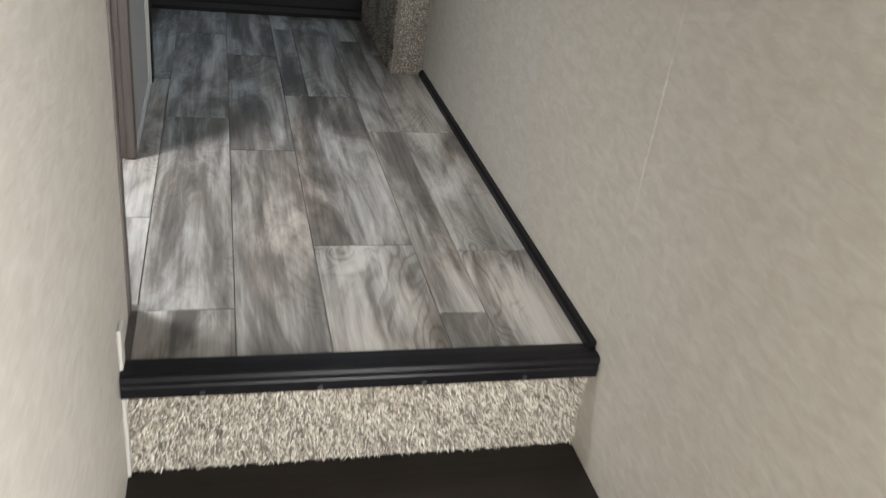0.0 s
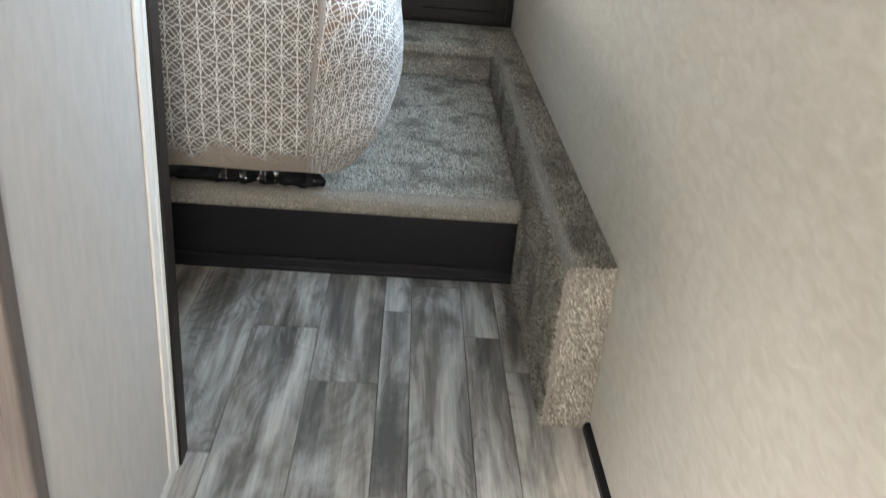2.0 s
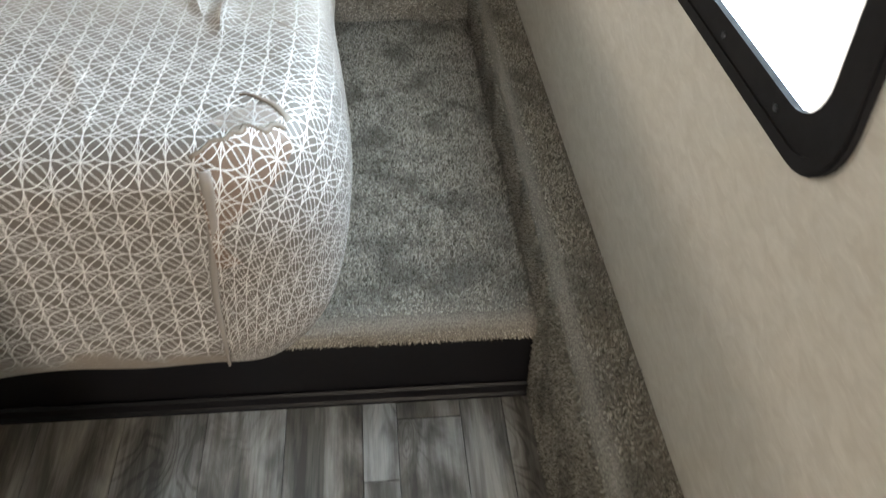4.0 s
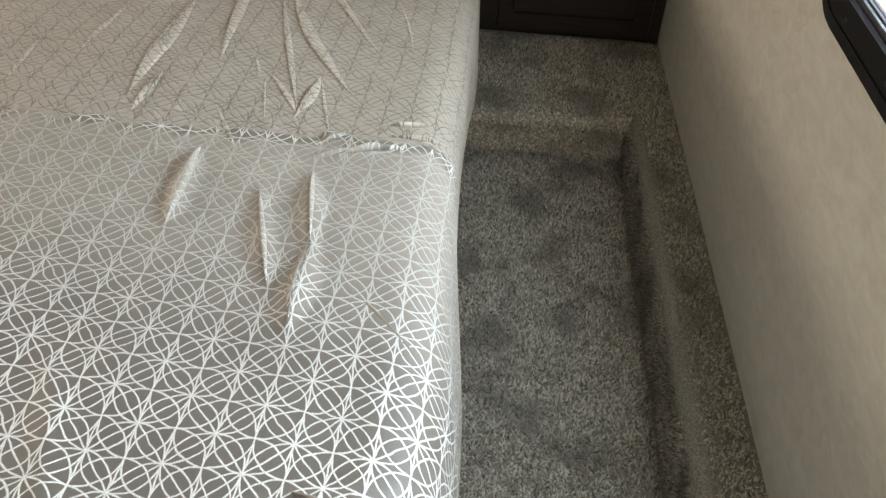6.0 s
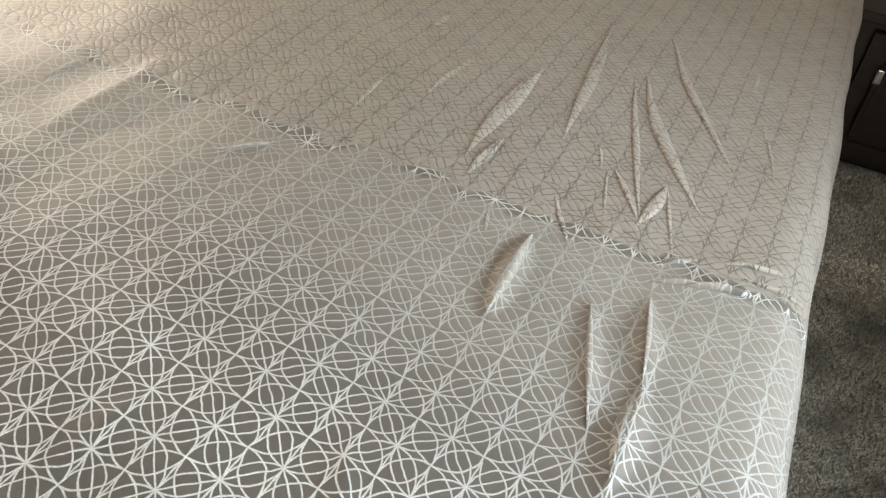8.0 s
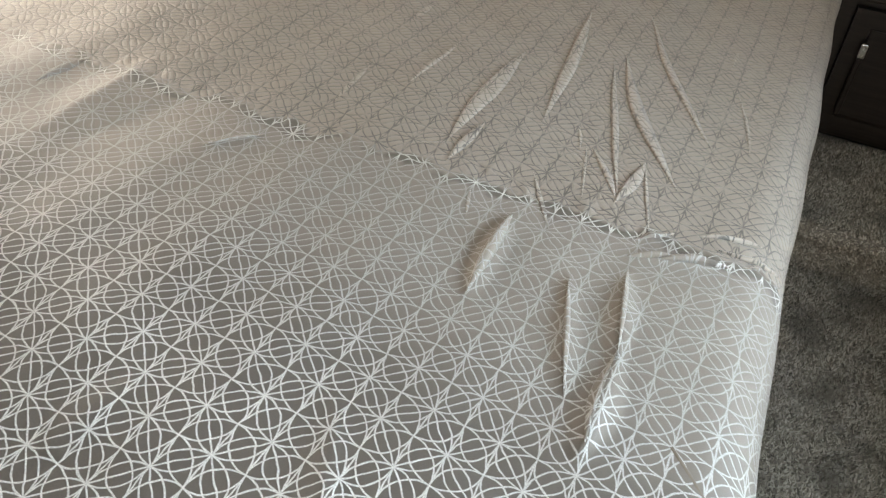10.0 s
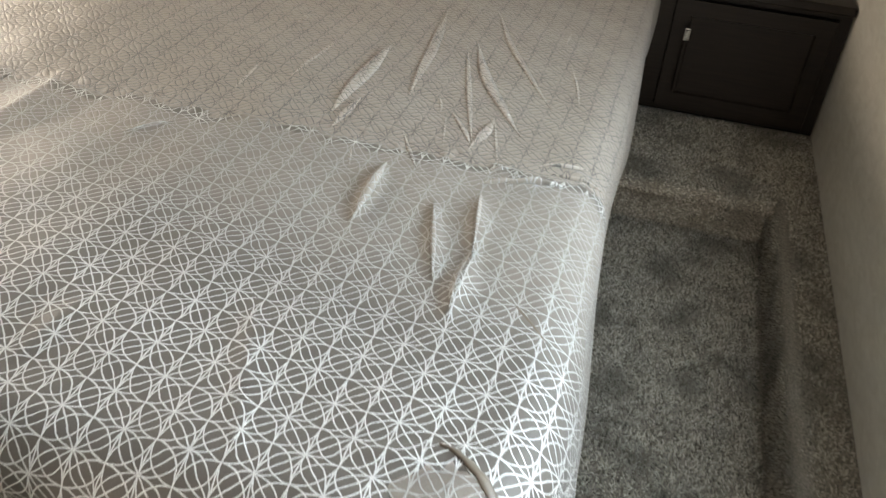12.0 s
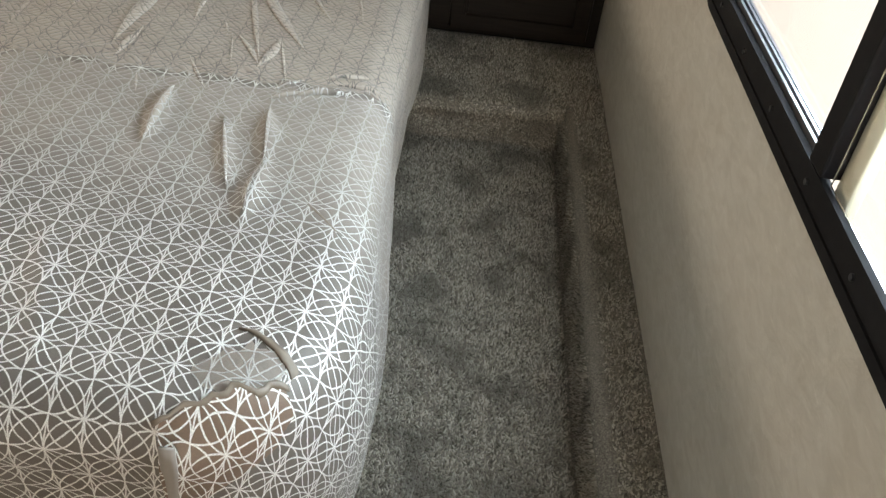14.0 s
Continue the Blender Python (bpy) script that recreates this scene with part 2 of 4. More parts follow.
    h = n.math("ADD", n.math("ADD", n.math("MULTIPLY", n.math("MULTIPLY", thread, near), 0.7), n.math("MULTIPLY", puff, 0.9)), n.math("MULTIPLY", weave, 0.25))
    return n.set(Base_Color=c, Roughness=n.math("ADD", n.math("MULTIPLY", weave, 0.15), 0.36), Specular_IOR_Level=0.42, Sheen_Weight=0.10, Coat_Weight=0.06, Coat_Roughness=0.30, Normal=n.bump(h, 0.5, 0.0012))


def satin_plain(name, c):
    n = Nodes(name)
    f = n.noise(n.coords(), 150, 4, 0.6)
    return n.set(Base_Color=n.mix(f, c, tuple(x * 0.8 for x in c)), Roughness=0.45, Normal=n.bump(f, 0.2, 0.0008))


def glass():
    n = Nodes("window glass")
    return n.set(Base_Color=(0.95, 0.97, 0.97), Roughness=0.02, Transmission_Weight=1.0, IOR=1.45)


def concrete():
    n = Nodes("pale gravel ground")
    f = n.noise(n.coords(), 3, 6, 0.7)
    g = n.noise(n.coords(), 60, 3, 0.7)
    return n.set(Base_Color=n.mix(n.math("ADD", n.math("MULTIPLY", f, 0.5), n.math("MULTIPLY", g, 0.5)), (0.62, 0.60, 0.57), (0.78, 0.76, 0.72)), Roughness=0.9)


WALL, PANEL, WHITE = wallpaper(), panel_paint(), white_paint()
TRIMWHITE = white_paint("pale grey edge trim", (0.60, 0.57, 0.53))
WOOD, ESPRESSO, BLACK = dark_wood(), espresso_wood(), black_trim()
TREAD = espresso_wood("black-brown stair tread", 0.3)
NOSING = black_trim("black anodised nosing", 0.32)
FRAME = black_trim("black window frame", 0.7)
PLASTIC = Nodes("shiny black plastic film").set(Base_Color=(0.012, 0.012, 0.014), Roughness=0.16, Specular_IOR_Level=0.6)
SCREW = metal("dark screw steel", (0.10, 0.10, 0.11), 0.35)
CHROME, STEEL = metal("chrome", (0.8, 0.8, 0.8), 0.12), metal("dull steel", (0.55, 0.55, 0.57), 0.28)
# riser pile: no stains, and the brighter light on it put into its tone
RISER_CARPET = carpet_mat("lightened unstained beige carpet", 0.0, 1.2)
PLANK, CARPET, BACKING = plank_vinyl(), carpet_mat(tone=0.86), carpet_backing()
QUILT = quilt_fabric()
LINING = quilt_fabric("brown torn lining", 1.0, (1.25, 0.95, 0.75))
WHITECLOTH = quilt_fabric("pale puckered cloth", 3.4)
# copy of QUILT with a lighter base that paints the folds' sheen
SHEEN_FOLD = quilt_fabric("satin fold with painted sheen", 1.25)
MARK = satin_plain("brown print", (0.16, 0.14, 0.125))
TAPE = satin_plain("brown torn lining", (0.20, 0.160, 0.125))
SEAM = satin_plain("pale seam fabric", (0.28, 0.25, 0.225))
GLASS, GROUND = glass(), concrete()
SEAL = white_paint("cream window seal", (0.62, 0.56, 0.42))
PAPER = white_paint("white paper", (0.82, 0.82, 0.86))

# ---- mesh helpers ----


def mesh_ob(name, bm, material, smooth=False):
    data = bpy.data.meshes.new(name)
    bmesh.ops.recalc_face_normals(bm, faces=bm.faces)
    bm.to_mesh(data)
    bm.free()
    data.materials.append(material)
    if smooth:
        data.polygons.foreach_set("use_smooth", [True] * len(data.polygons))
    return new(name, data)


def part(name, bm, material, parent, label="", smooth=False):
    ob = mesh_ob(name, bm, material, smooth)
    ob.parent = parent
    ob.matrix_parent_inverse = Matrix.Translation(parent.matrix_basis.translation).inverted() if parent.parent is None else Matrix()
    if label:
        tagged(ob, label)
    return ob


def thing(name, place, label, category, group="", kind=""):
    ob = new(name)
    ob.location = place
    ob.empty_display_size = 0.1
    return tagged(ob, label, category, group, kind)


def box(x0, x1, y0, y1, z0, z1, bevel=0.0, segments=2, bm=None):
    one = bmesh.new()
    bmesh.ops.create_cube(one, size=1)
    bmesh.ops.scale(one, vec=(x1 - x0, y1 - y0, z1 - z0), verts=one.verts)
    bmesh.ops.translate(one, vec=((x0 + x1) / 2, (y0 + y1) / 2, (z0 + z1) / 2), verts=one.verts)
    if bevel:
        bmesh.ops.bevel(one, geom=one.edges[:], offset=bevel, segments=segments, profile=0.5, affect="EDGES")
    if bm is None:
        return one
    tmp = bpy.data.meshes.new("tmp")
    one.to_mesh(tmp)
    one.free()
    bm.from_mesh(tmp)
    bpy.data.meshes.remove(tmp)
    return bm


def boxes(*rows, bevel=0.0):
    bm = bmesh.new()
    for r in rows:
        box(*r, bevel=bevel, bm=bm)
    return bm


def structure(name, bm, material, label, category, smooth=False):
    return tagged(mesh_ob(name, bm, material, smooth), label, category, kind="structure")


def swept(profile, axis_from, axis_to, axis="x"):
    """A solid of a closed profile of (a, b) points along x (profile in y, z) or along y (profile in x, z)."""
    bm = bmesh.new()
    rings = []
    for s in (axis_from, axis_to):
        rings.append([bm.verts.new((s, a, b) if axis == "x" else (a, s, b)) for a, b in profile])
    count = len(profile)
    for i in range(count):
        j = (i + 1) % count
        bm.faces.new((rings[0][i], rings[0][j], rings[1][j], rings[1][i]))
    bm.faces.new(rings[0])
    bm.faces.new(rings[1][::-1])
    return bm


def rounded_rect(y0, y1, z0, z1, r, n=8):
    pts = []
    for cy, cz, a0 in ((y1 - r, z1 - r, 0), (y0 + r, z1 - r, 90), (y0 + r, z0 + r, 180), (y1 - r, z0 + r, 270)):
        for i in range(n + 1):
            a = radians(a0 + 90 * i / n)
            pts.append((cy + r * math.cos(a), cz + r * math.sin(a)))
    return pts


def ring_solid(outer, inner, x0, x1, bm=None):
    """A flat ring between two loops of (y, z), from x0 to x1."""
    bm = bm or bmesh.new()
    loops = [[bm.verts.new((x, y, z)) for y, z in pts] for x in (x0, x1) for pts in (outer, inner)]
    count = len(outer)
    for i in range(count):
        j = (i + 1) % count
        o0, i0, o1, i1 = loops
        for q in ((o0[i], o0[j], i0[j], i0[i]), (o1[i], i1[i], i1[j], o1[j]), (o0[i], o1[i], o1[j], o0[j]), (i0[i], i0[j], i1[j], i1[i])):
            bm.faces.new(q)
    return bm


def cylinder(p, axis, r, depth, n=12, bevel=0.0):
    bm = bmesh.new()
    bmesh.ops.create_cone(bm, cap_ends=True, segments=n, radius1=r, radius2=r, depth=depth)
    if bevel:
        bmesh.ops.bevel(bm, geom=[e for e in bm.edges if len(e.link_faces) == 2 and any(len(f.verts) > 4 for f in e.link_faces)], offset=bevel, segments=2, affect="EDGES")
    turn = Vector(axis).to_track_quat("Z", "Y").to_matrix().to_4x4()
    bmesh.ops.transform(bm, matrix=Matrix.Translation(p) @ turn, verts=bm.verts)
    return bm


# ---- plan ----
HALL_L, PART_X0, PART_X1 = -0.757, -0.886, -0.797
STEP_Y, PLAT_Z, LEDGE_Z, LEDGE_W = 2.055, 0.238, 0.372, 0.100
LEDGE_Y, NOTCH_Y, CAB_Y, HEAD_Y = 1.425, 3.236, 3.580, 4.05
ROOM_L, BATH_L, BACK_Y = -2.75, -2.25, -4.4
WIN_Y0, WIN_Y1, WIN_Z0, WIN_Z1 = 1.502, 2.680, 0.906, 1.530
T = 0.045
TE = 0.020

# ---- structure ----
wy0, wy1, wz0, wz1 = WIN_Y0 + 0.025, WIN_Y1 - 0.025, WIN_Z0 + 0.025, WIN_Z1 - 0.025
# gap at y -2.35 to -1.55: unseen opening for the entry fill
structure("wall_east", boxes((0, TE, BACK_Y, -2.35, -0.62, 2.30), (0, TE, -2.35, -1.55, 1.45, 2.30), (0, TE, -1.55, wy0, -0.62, 2.30), (0, TE, wy1, HEAD_Y, -0.62, 2.30), (0, TE, wy0, wy1, -0.62, wz0), (0, TE, wy0, wy1, wz1, 2.30)), WALL, "cream mottled wallpaper wall with a window opening", "wall")
structure("wall_stair", box(HALL_L - 0.09, HALL_L, -1.0, 0.120, -0.62, 2.0), WALL, "cream wallpaper wall beside the steps", "wall")
structure("wall_partition", box(PART_X0, PART_X1, 0.770, 1.245, 0, 2.0), PANEL, "grey textured partition panel between hall and bathroom", "wall")
structure("wall_bath_north", box(BATH_L, PART_X0, 1.40, 1.40 + T, 0, 2.0), WALL, "cream bathroom wall", "wall")
structure("wall_bath_west", box(BATH_L - T, BATH_L, -0.5, 1.40 + T, 0, 2.0), WALL, "cream bathroom wall", "wall")
structure("wall_bath_south", box(BATH_L, HALL_L - 0.09, -0.5, -0.5 + T, 0, 2.0), WALL, "cream bathroom wall", "wall")
structure("wall_bed_west", boxes((ROOM_L - T, ROOM_L, 1.40 + T, 2.95, 0, 2.0), (ROOM_L - T, ROOM_L, 3.9, HEAD_Y, 0, 2.0), (ROOM_L - T, ROOM_L, 2.95, 3.9, 0, 1.0), (ROOM_L - T, ROOM_L, 2.95, 3.9, 1.64, 2.0)), WALL, "cream bedroom wall with an assumed opening for fill light", "wall")
structure("wall_bed_south", box(ROOM_L, BATH_L, 1.40, 1.40 + T, 0, 2.0), WALL, "cream bedroom wall", "wall")
structure("wall_head", box(ROOM_L - T, T, HEAD_Y, HEAD_Y + T, -0.62, 2.30), WALL, "cream bedroom wall behind the bed head", "wall")
structure("wall_living_south", boxes((-3.2, -2.3, BACK_Y - T, BACK_Y, -0.62, 2.30), (-1.2, T, BACK_Y - T, BACK_Y, -0.62, 2.30), (-2.3, -1.2, BACK_Y - T, BACK_Y, -0.62, 0.3), (-2.3, -1.2, BACK_Y - T, BACK_Y, 1.5, 2.30)), WALL, "cream living room wall with an assumed wide opening for fill light", "wall")
structure("wall_living_west", box(-3.2 - T, -3.2, BACK_Y, -1.0, -0.62, 2.30), WALL, "cream living room wall", "wall")
structure("wall_living_north", box(-3.2, HALL_L - 0.09, -1.0, -1.0 + T, -0.62, 2.30), WALL, "cream living room wall", "wall")
structure("ceiling_living", box(-3.2, 0, BACK_Y, -1.0, 2.30, 2.35), WHITE, "white living room ceiling", "ceiling")
structure("ceiling", boxes((ROOM_L, 0, 1.40 + T, HEAD_Y, 2.0, 2.05), (BATH_L, 0, -1.0, 1.40 + T, 2.0, 2.05), (HALL_L - 0.09, 0, -1.02, -1.0, 2.0, 2.30)), WHITE, "white ceiling over hall, bathroom and bedroom", "ceiling")
structure("lower_floor", box(-3.2, 0, BACK_Y, -0.53, -0.66, -0.62), PANEL, "plain floor below the steps", "floor")
structure("ground", box(-600, 600, -600, 600, -1.35, -1.30), GROUND, "pale sunlit gravel ground outside", "ground")

# vertical wallpaper joint on the right wall
structure("trim_wall_joint", box(-0.0004, 0, -0.026, 0.000, 0.022, 2.0), WALL, "raised wallpaper joint strip", "trim")

# steps up from the living room
step_riser = structure("step_tread", box(HALL_L, 0, -0.27, -0.0095, -0.235, -0.205, 0.003), TREAD, "black-brown smooth stair tread", "step")
structure("step_tread_lower", box(HALL_L, 0, -0.53, -0.24, -0.445, -0.410, 0.006), TREAD, "black-brown lower stair tread", "step")
structure("step_riser_lower", boxes((HALL_L, 0, -0.245, -0.225, -0.41, -0.235), (HALL_L, 0, -0.505, -0.485, -0.62, -0.445)), BACKING, "carpeted lower stair risers", "step")


def pile(name, patches, parent, seed, spacing=0.0042, length=0.0062, lean=0.55, material=None):
    """Cut pile: leaning three-sided tufts on flat patches (corner, edge a, edge b, normal)."""
    rng = np.random.default_rng(seed)
    vs, total = [], 0
    for corner, ea, eb, nrm in patches:
        corner, ea, eb, nrm = (np.array(q, float) for q in (corner, ea, eb, nrm))
        la, lb = np.linalg.norm(ea), np.linalg.norm(eb)
        na, nb = max(1, int(la / spacing)), max(1, int(lb / spacing))
        ii, jj = np.meshgrid(np.arange(na), np.arange(nb), indexing="ij")
        count = na * nb
        s = (ii.ravel() + 0.5 + rng.uniform(-0.6, 0.6, count)) / na
        t = (jj.ravel() + 0.5 + rng.uniform(-0.6, 0.6, count)) / nb
        s, t = s.clip(0, 1), t.clip(0, 1)
        base = corner + s[:, None] * ea + t[:, None] * eb
        da, db = ea / la, eb / lb
        ang = rng.uniform(0, 2 * np.pi, count)
        w = spacing * rng.uniform(0.42, 0.7, count)
        tip = base + nrm * (length * rng.uniform(0.6, 1.15, count))[:, None]
        tip = tip + (da * rng.normal(0, lean, count)[:, None] + db * rng.normal(0, lean, count)[:, None]) * length
        trio = [base + (da * np.cos(ang + k)[:, None] + db * np.sin(ang + k)[:, None]) * w[:, None] - nrm * 0.001 for k in (0, 2.094, 4.189)]
        tip2 = tip + (da * np.cos(ang)[:, None] + db * np.sin(ang)[:, None]) * (w * 0.6)[:, None]
        vs.append(np.stack(trio + [tip, tip2], 1))
        total += count
    v = np.concatenate(vs).reshape(-1, 3)
    o = np.arange(total)[:, None] * 5
    f = np.concatenate([o + np.array(q) for q in ((0, 1, 3), (1, 2, 3), (2, 4, 3), (2, 0, 4), (0, 3, 4))])
    data = bpy.data.meshes.new(name)
    data.vertices.add(len(v))
    data.vertices.foreach_set("co", v.ravel())
    data.loops.add(f.size)
    data.loops.foreach_set("vertex_index", f.ravel().astype(np.int32))
    data.polygons.add(len(f))
    data.polygons.foreach_set("loop_start", np.arange(0, f.size, 3, dtype=np.int32))
    data.update(calc_edges=True)
    data.materials.append(material or CARPET)
    ob = new(name, data)
    ob.parent = parent
    return tagged(ob, kind="stuff")


riser = structure("step_riser_carpet", box(HALL_L, 0, -0.009, 0.015, -0.205, -0.012), BACKING, "carpeted stair riser with shaggy beige pile", "step")
pile("carpet_pile", [((HALL_L, -0.009, -0.207), (-HALL_L, 0, 0), (0, 0, 0.172), (0, -1, 0))], riser, 11, 0.0042, 0.011, 0.45, RISER_CARPET)

# carpeted platform, curb along the wall and raised shelf before the cabinet
platform = structure("platform", boxes((ROOM_L, -LEDGE_W, STEP_Y + 0.0125, NOTCH_Y, 0.0, PLAT_Z)), BACKING, "carpeted bed platform, grey-brown cut pile", "floor")


def lip_profile():
    pts = [(STEP_Y + 0.01, PLAT_Z - 0.062), (STEP_Y - 0.012, PLAT_Z - 0.060), (STEP_Y - 0.026, PLAT_Z - 0.045)]
    for i in range(7):
        a = radians(180 - 90 * i / 6)
        pts.append((STEP_Y + 0.004 + 0.032 * math.cos(a), PLAT_Z - 0.030 + 0.032 * math.sin(a)))
    pts.append((STEP_Y + 0.03, PLAT_Z + 0.002))
    pts.append((STEP_Y + 0.03, PLAT_Z - 0.062))
    return pts


lip = part("carpet_lip", swept(lip_profile(), ROOM_L, -LEDGE_W), BACKING, platform, smooth=False)
W0 = -1.25
PLATFORM_TOP = [((W0, STEP_Y, PLAT_Z + 0.001), (-LEDGE_W - W0 - 0.01, 0, 0), (0, NOTCH_Y - STEP_Y, 0), (0, 0, 1))
]
pile("carpet_pile", PLATFORM_TOP, platform, 12)
pile("carpet_pile", [((W0, STEP_Y - 0.026, PLAT_Z - 0.050), (-LEDGE_W - W0, 0, 0), (0, 0, 0.028), (0, -1, 0)),
                     ((W0, STEP_Y - 0.024, PLAT_Z - 0.022), (-LEDGE_W - W0, 0, 0), (0, 0.020, 0.018), (0, -0.67, 0.74))], platform, 15, 0.0034, 0.0038, 0.4)


def curb_section():
    r = 0.028
    pts = [(0, 0), (0, LEDGE_Z)]
    for i in range(6):
        a = radians(90 + 90 * i / 5)
        pts.append((-LEDGE_W + r + r * math.cos(a), LEDGE_Z - r + r * math.sin(a)))
    pts.append((-LEDGE_W, 0))
    return pts


curb = structure("carpet_curb", swept(curb_section(), LEDGE_Y + 0.006, NOTCH_Y, "y"), BACKING, "carpet-wrapped curb box running along the wall", "curb")
pile("carpet_pile", [((-LEDGE_W + 0.026, LEDGE_Y, LEDGE_Z), (LEDGE_W - 0.030, 0, 0), (0, NOTCH_Y - LEDGE_Y, 0), (0, 0, 1)),
                     ((-LEDGE_W, LEDGE_Y, PLAT_Z), (0, NOTCH_Y - LEDGE_Y, 0), (0, 0, LEDGE_Z - PLAT_Z - 0.022), (-1, 0, 0)),
                     ((-LEDGE_W + 0.004, LEDGE_Y, LEDGE_Z - 0.020), (0, NOTCH_Y - LEDGE_Y, 0), (0.020, 0, 0.017), (-0.67, 0, 0.74)),
                     ((-LEDGE_W, LEDGE_Y, 0.004), (0, STEP_Y - LEDGE_Y, 0), (0, 0, PLAT_Z), (-1, 0, 0)),
                     ((-LEDGE_W + 0.012, LEDGE_Y + 0.006, 0.004), (LEDGE_W - 0.016, 0, 0), (0, 0, LEDGE_Z - 0.012), (0, -1, 0))], curb, 13)
NOTCH_TOP = NOTCH_Y - 0.032
shelf = structure("carpet_shelf", swept([(NOTCH_Y, 0.0), (NOTCH_Y, LEDGE_Z - 0.036), (NOTCH_TOP + 0.004, LEDGE_Z - 0.036), (NOTCH_TOP, LEDGE_Z - 0.028), (NOTCH_TOP, LEDGE_Z - 0.008), (NOTCH_TOP + 0.008, LEDGE_Z), (HEAD_Y, LEDGE_Z), (HEAD_Y, 0.0)], ROOM_L, -LEDGE_W), BACKING, "raised carpeted shelf before the bedside cabinet", "floor")
part("shelf_corner", box(-LEDGE_W, 0, NOTCH_Y, HEAD_Y, 0.0, LEDGE_Z), BACKING, shelf)
pile("carpet_pile", [((-0.75, NOTCH_TOP, LEDGE_Z), (0.75 - LEDGE_W, 0, 0), (0, CAB_Y - NOTCH_TOP, 0), (0, 0, 1)),
                     ((-LEDGE_W, NOTCH_Y, LEDGE_Z), (LEDGE_W, 0, 0), (0, CAB_Y - NOTCH_Y, 0), (0, 0, 1)),
                     ((-0.75, NOTCH_Y, PLAT_Z + 0.004), (0.75 - LEDGE_W, 0, 0), (0, 0, LEDGE_Z - PLAT_Z - 0.042), (0, -1, 0)),
                     ((-0.75, NOTCH_TOP, LEDGE_Z - 0.034), (0.75 - LEDGE_W, 0, 0), (0, 0, 0.030), (0, -1, 0))], shelf, 14)

# black riser below the platform with its moulded foot
black_riser = structure("step_riser_black", box(ROOM_L, -LEDGE_W + 0.004, STEP_Y, STEP_Y + 0.012, 0.0, PLAT_Z - 0.062), BLACK, "black board riser below the carpeted platform", "step")
part("foot_moulding", swept([(STEP_Y, 0.0), (STEP_Y, 0.034), (STEP_Y - 0.005, 0.036), (STEP_Y - 0.009, 0.030), (STEP_Y - 0.010, 0.012), (STEP_Y - 0.014, 0.006), (STEP_Y - 0.014, 0.0)], ROOM_L, -LEDGE_W + 0.002), BLACK, black_riser)
structure("baseboard", swept([(-0.013, 0.0), (-0.013, 0.012), (-0.009, 0.018), (0, 0.019), (0, 0)], -0.015, LEDGE_Y, "y"), BLACK, "narrow black floor moulding along the wall", "baseboard")

# door frames of the bathroom doorway
casing = thing("door_1", (HALL_L - 0.04, 0.14, 0), "grey-brown wooden door frame of the open bathroom doorway", "door frame", kind="structure")
part("near_jamb", boxes((HALL_L - 0.095, HALL_L + 0.004, 0.120, 0.150, 0, 1.995), bevel=0.003), WOOD, casing)
part("near_stop", box(HALL_L - 0.06, HALL_L - 0.03, 0.150, 0.160, 0, 1.995, 0.002), WOOD, casing)
part("far_jamb", box(PART_X0 + 0.010, PART_X1 - 0.010, 0.750, 0.768, 0, 1.995, 0.002), WOOD, casing)
for x0, x1 in ((PART_X0 - 0.006, PART_X0 + 0.014), (PART_X1 - 0.016, PART_X1 + 0.006)):
    part("jamb_moulding", box(x0, x1, 0.743, 0.776, 0, 1.995, 0.005, 3), WOOD, casing)
edge = structure("trim_panel_end", boxes((PART_X1, PART_X1 + 0.005, 1.214, 1.2415, 0.0, 1.99), (PART_X1 - 0.006, PART_X1 + 0.007, 1.242, 1.258, 0.0, 1.99), bevel=0.0015), TRIMWHITE, "pale edge strip on the partition end", "trim")
structure("trim_panel_dark", boxes((PART_X0, PART_X1 - 0.007, 1.246, 1.258, 0.0, 1.99), (PART_X0, PART_X1 + 0.011, 1.2585, 1.305, 0.0, 1.99), bevel=0.002), ESPRESSO, "dark wooden end post behind the partition", "trim")
structure("trim_panel_base", box(PART_X1, PART_X1 + 0.006, 0.777, 1.213, 0.0, 0.022, 0.002), TRIMWHITE, "thin pale strip at the partition's foot", "trim")
structure("trim_step_corner", box(HALL_L, HALL_L + 0.006, -0.025, 0.007, -0.205, 0.075, 0.002), TRIMWHITE, "pale corner strip beside the carpeted riser", "trim")

# window in the right wall
outer = rounded_rect(WIN_Y0, WIN_Y1, WIN_Z0, WIN_Z1, 0.085)
mid = rounded_rect(WIN_Y0 + 0.050, WIN_Y1 - 0.050, WIN_Z0 + 0.050, WIN_Z1 - 0.050, 0.055)
win = thing("window_1", (0, (WIN_Y0 + WIN_Y1) / 2, WIN_Z0), "black-framed sliding caravan window with rounded corners", "window", kind="structure")
window_frame = part("window_frame", ring_solid(outer, mid, -0.007, 0.0), FRAME, win)
lip_o = rounded_rect(WIN_Y0 + 0.004, WIN_Y1 - 0.004, WIN_Z0 + 0.004, WIN_Z1 - 0.004, 0.081)
lip_i = rounded_rect(WIN_Y0 + 0.018, WIN_Y1 - 0.018, WIN_Z0 + 0.018, WIN_Z1 - 0.018, 0.068)
part("frame_bead", ring_solid(lip_o, lip_i, -0.010, -0.0071), FRAME, window_frame)
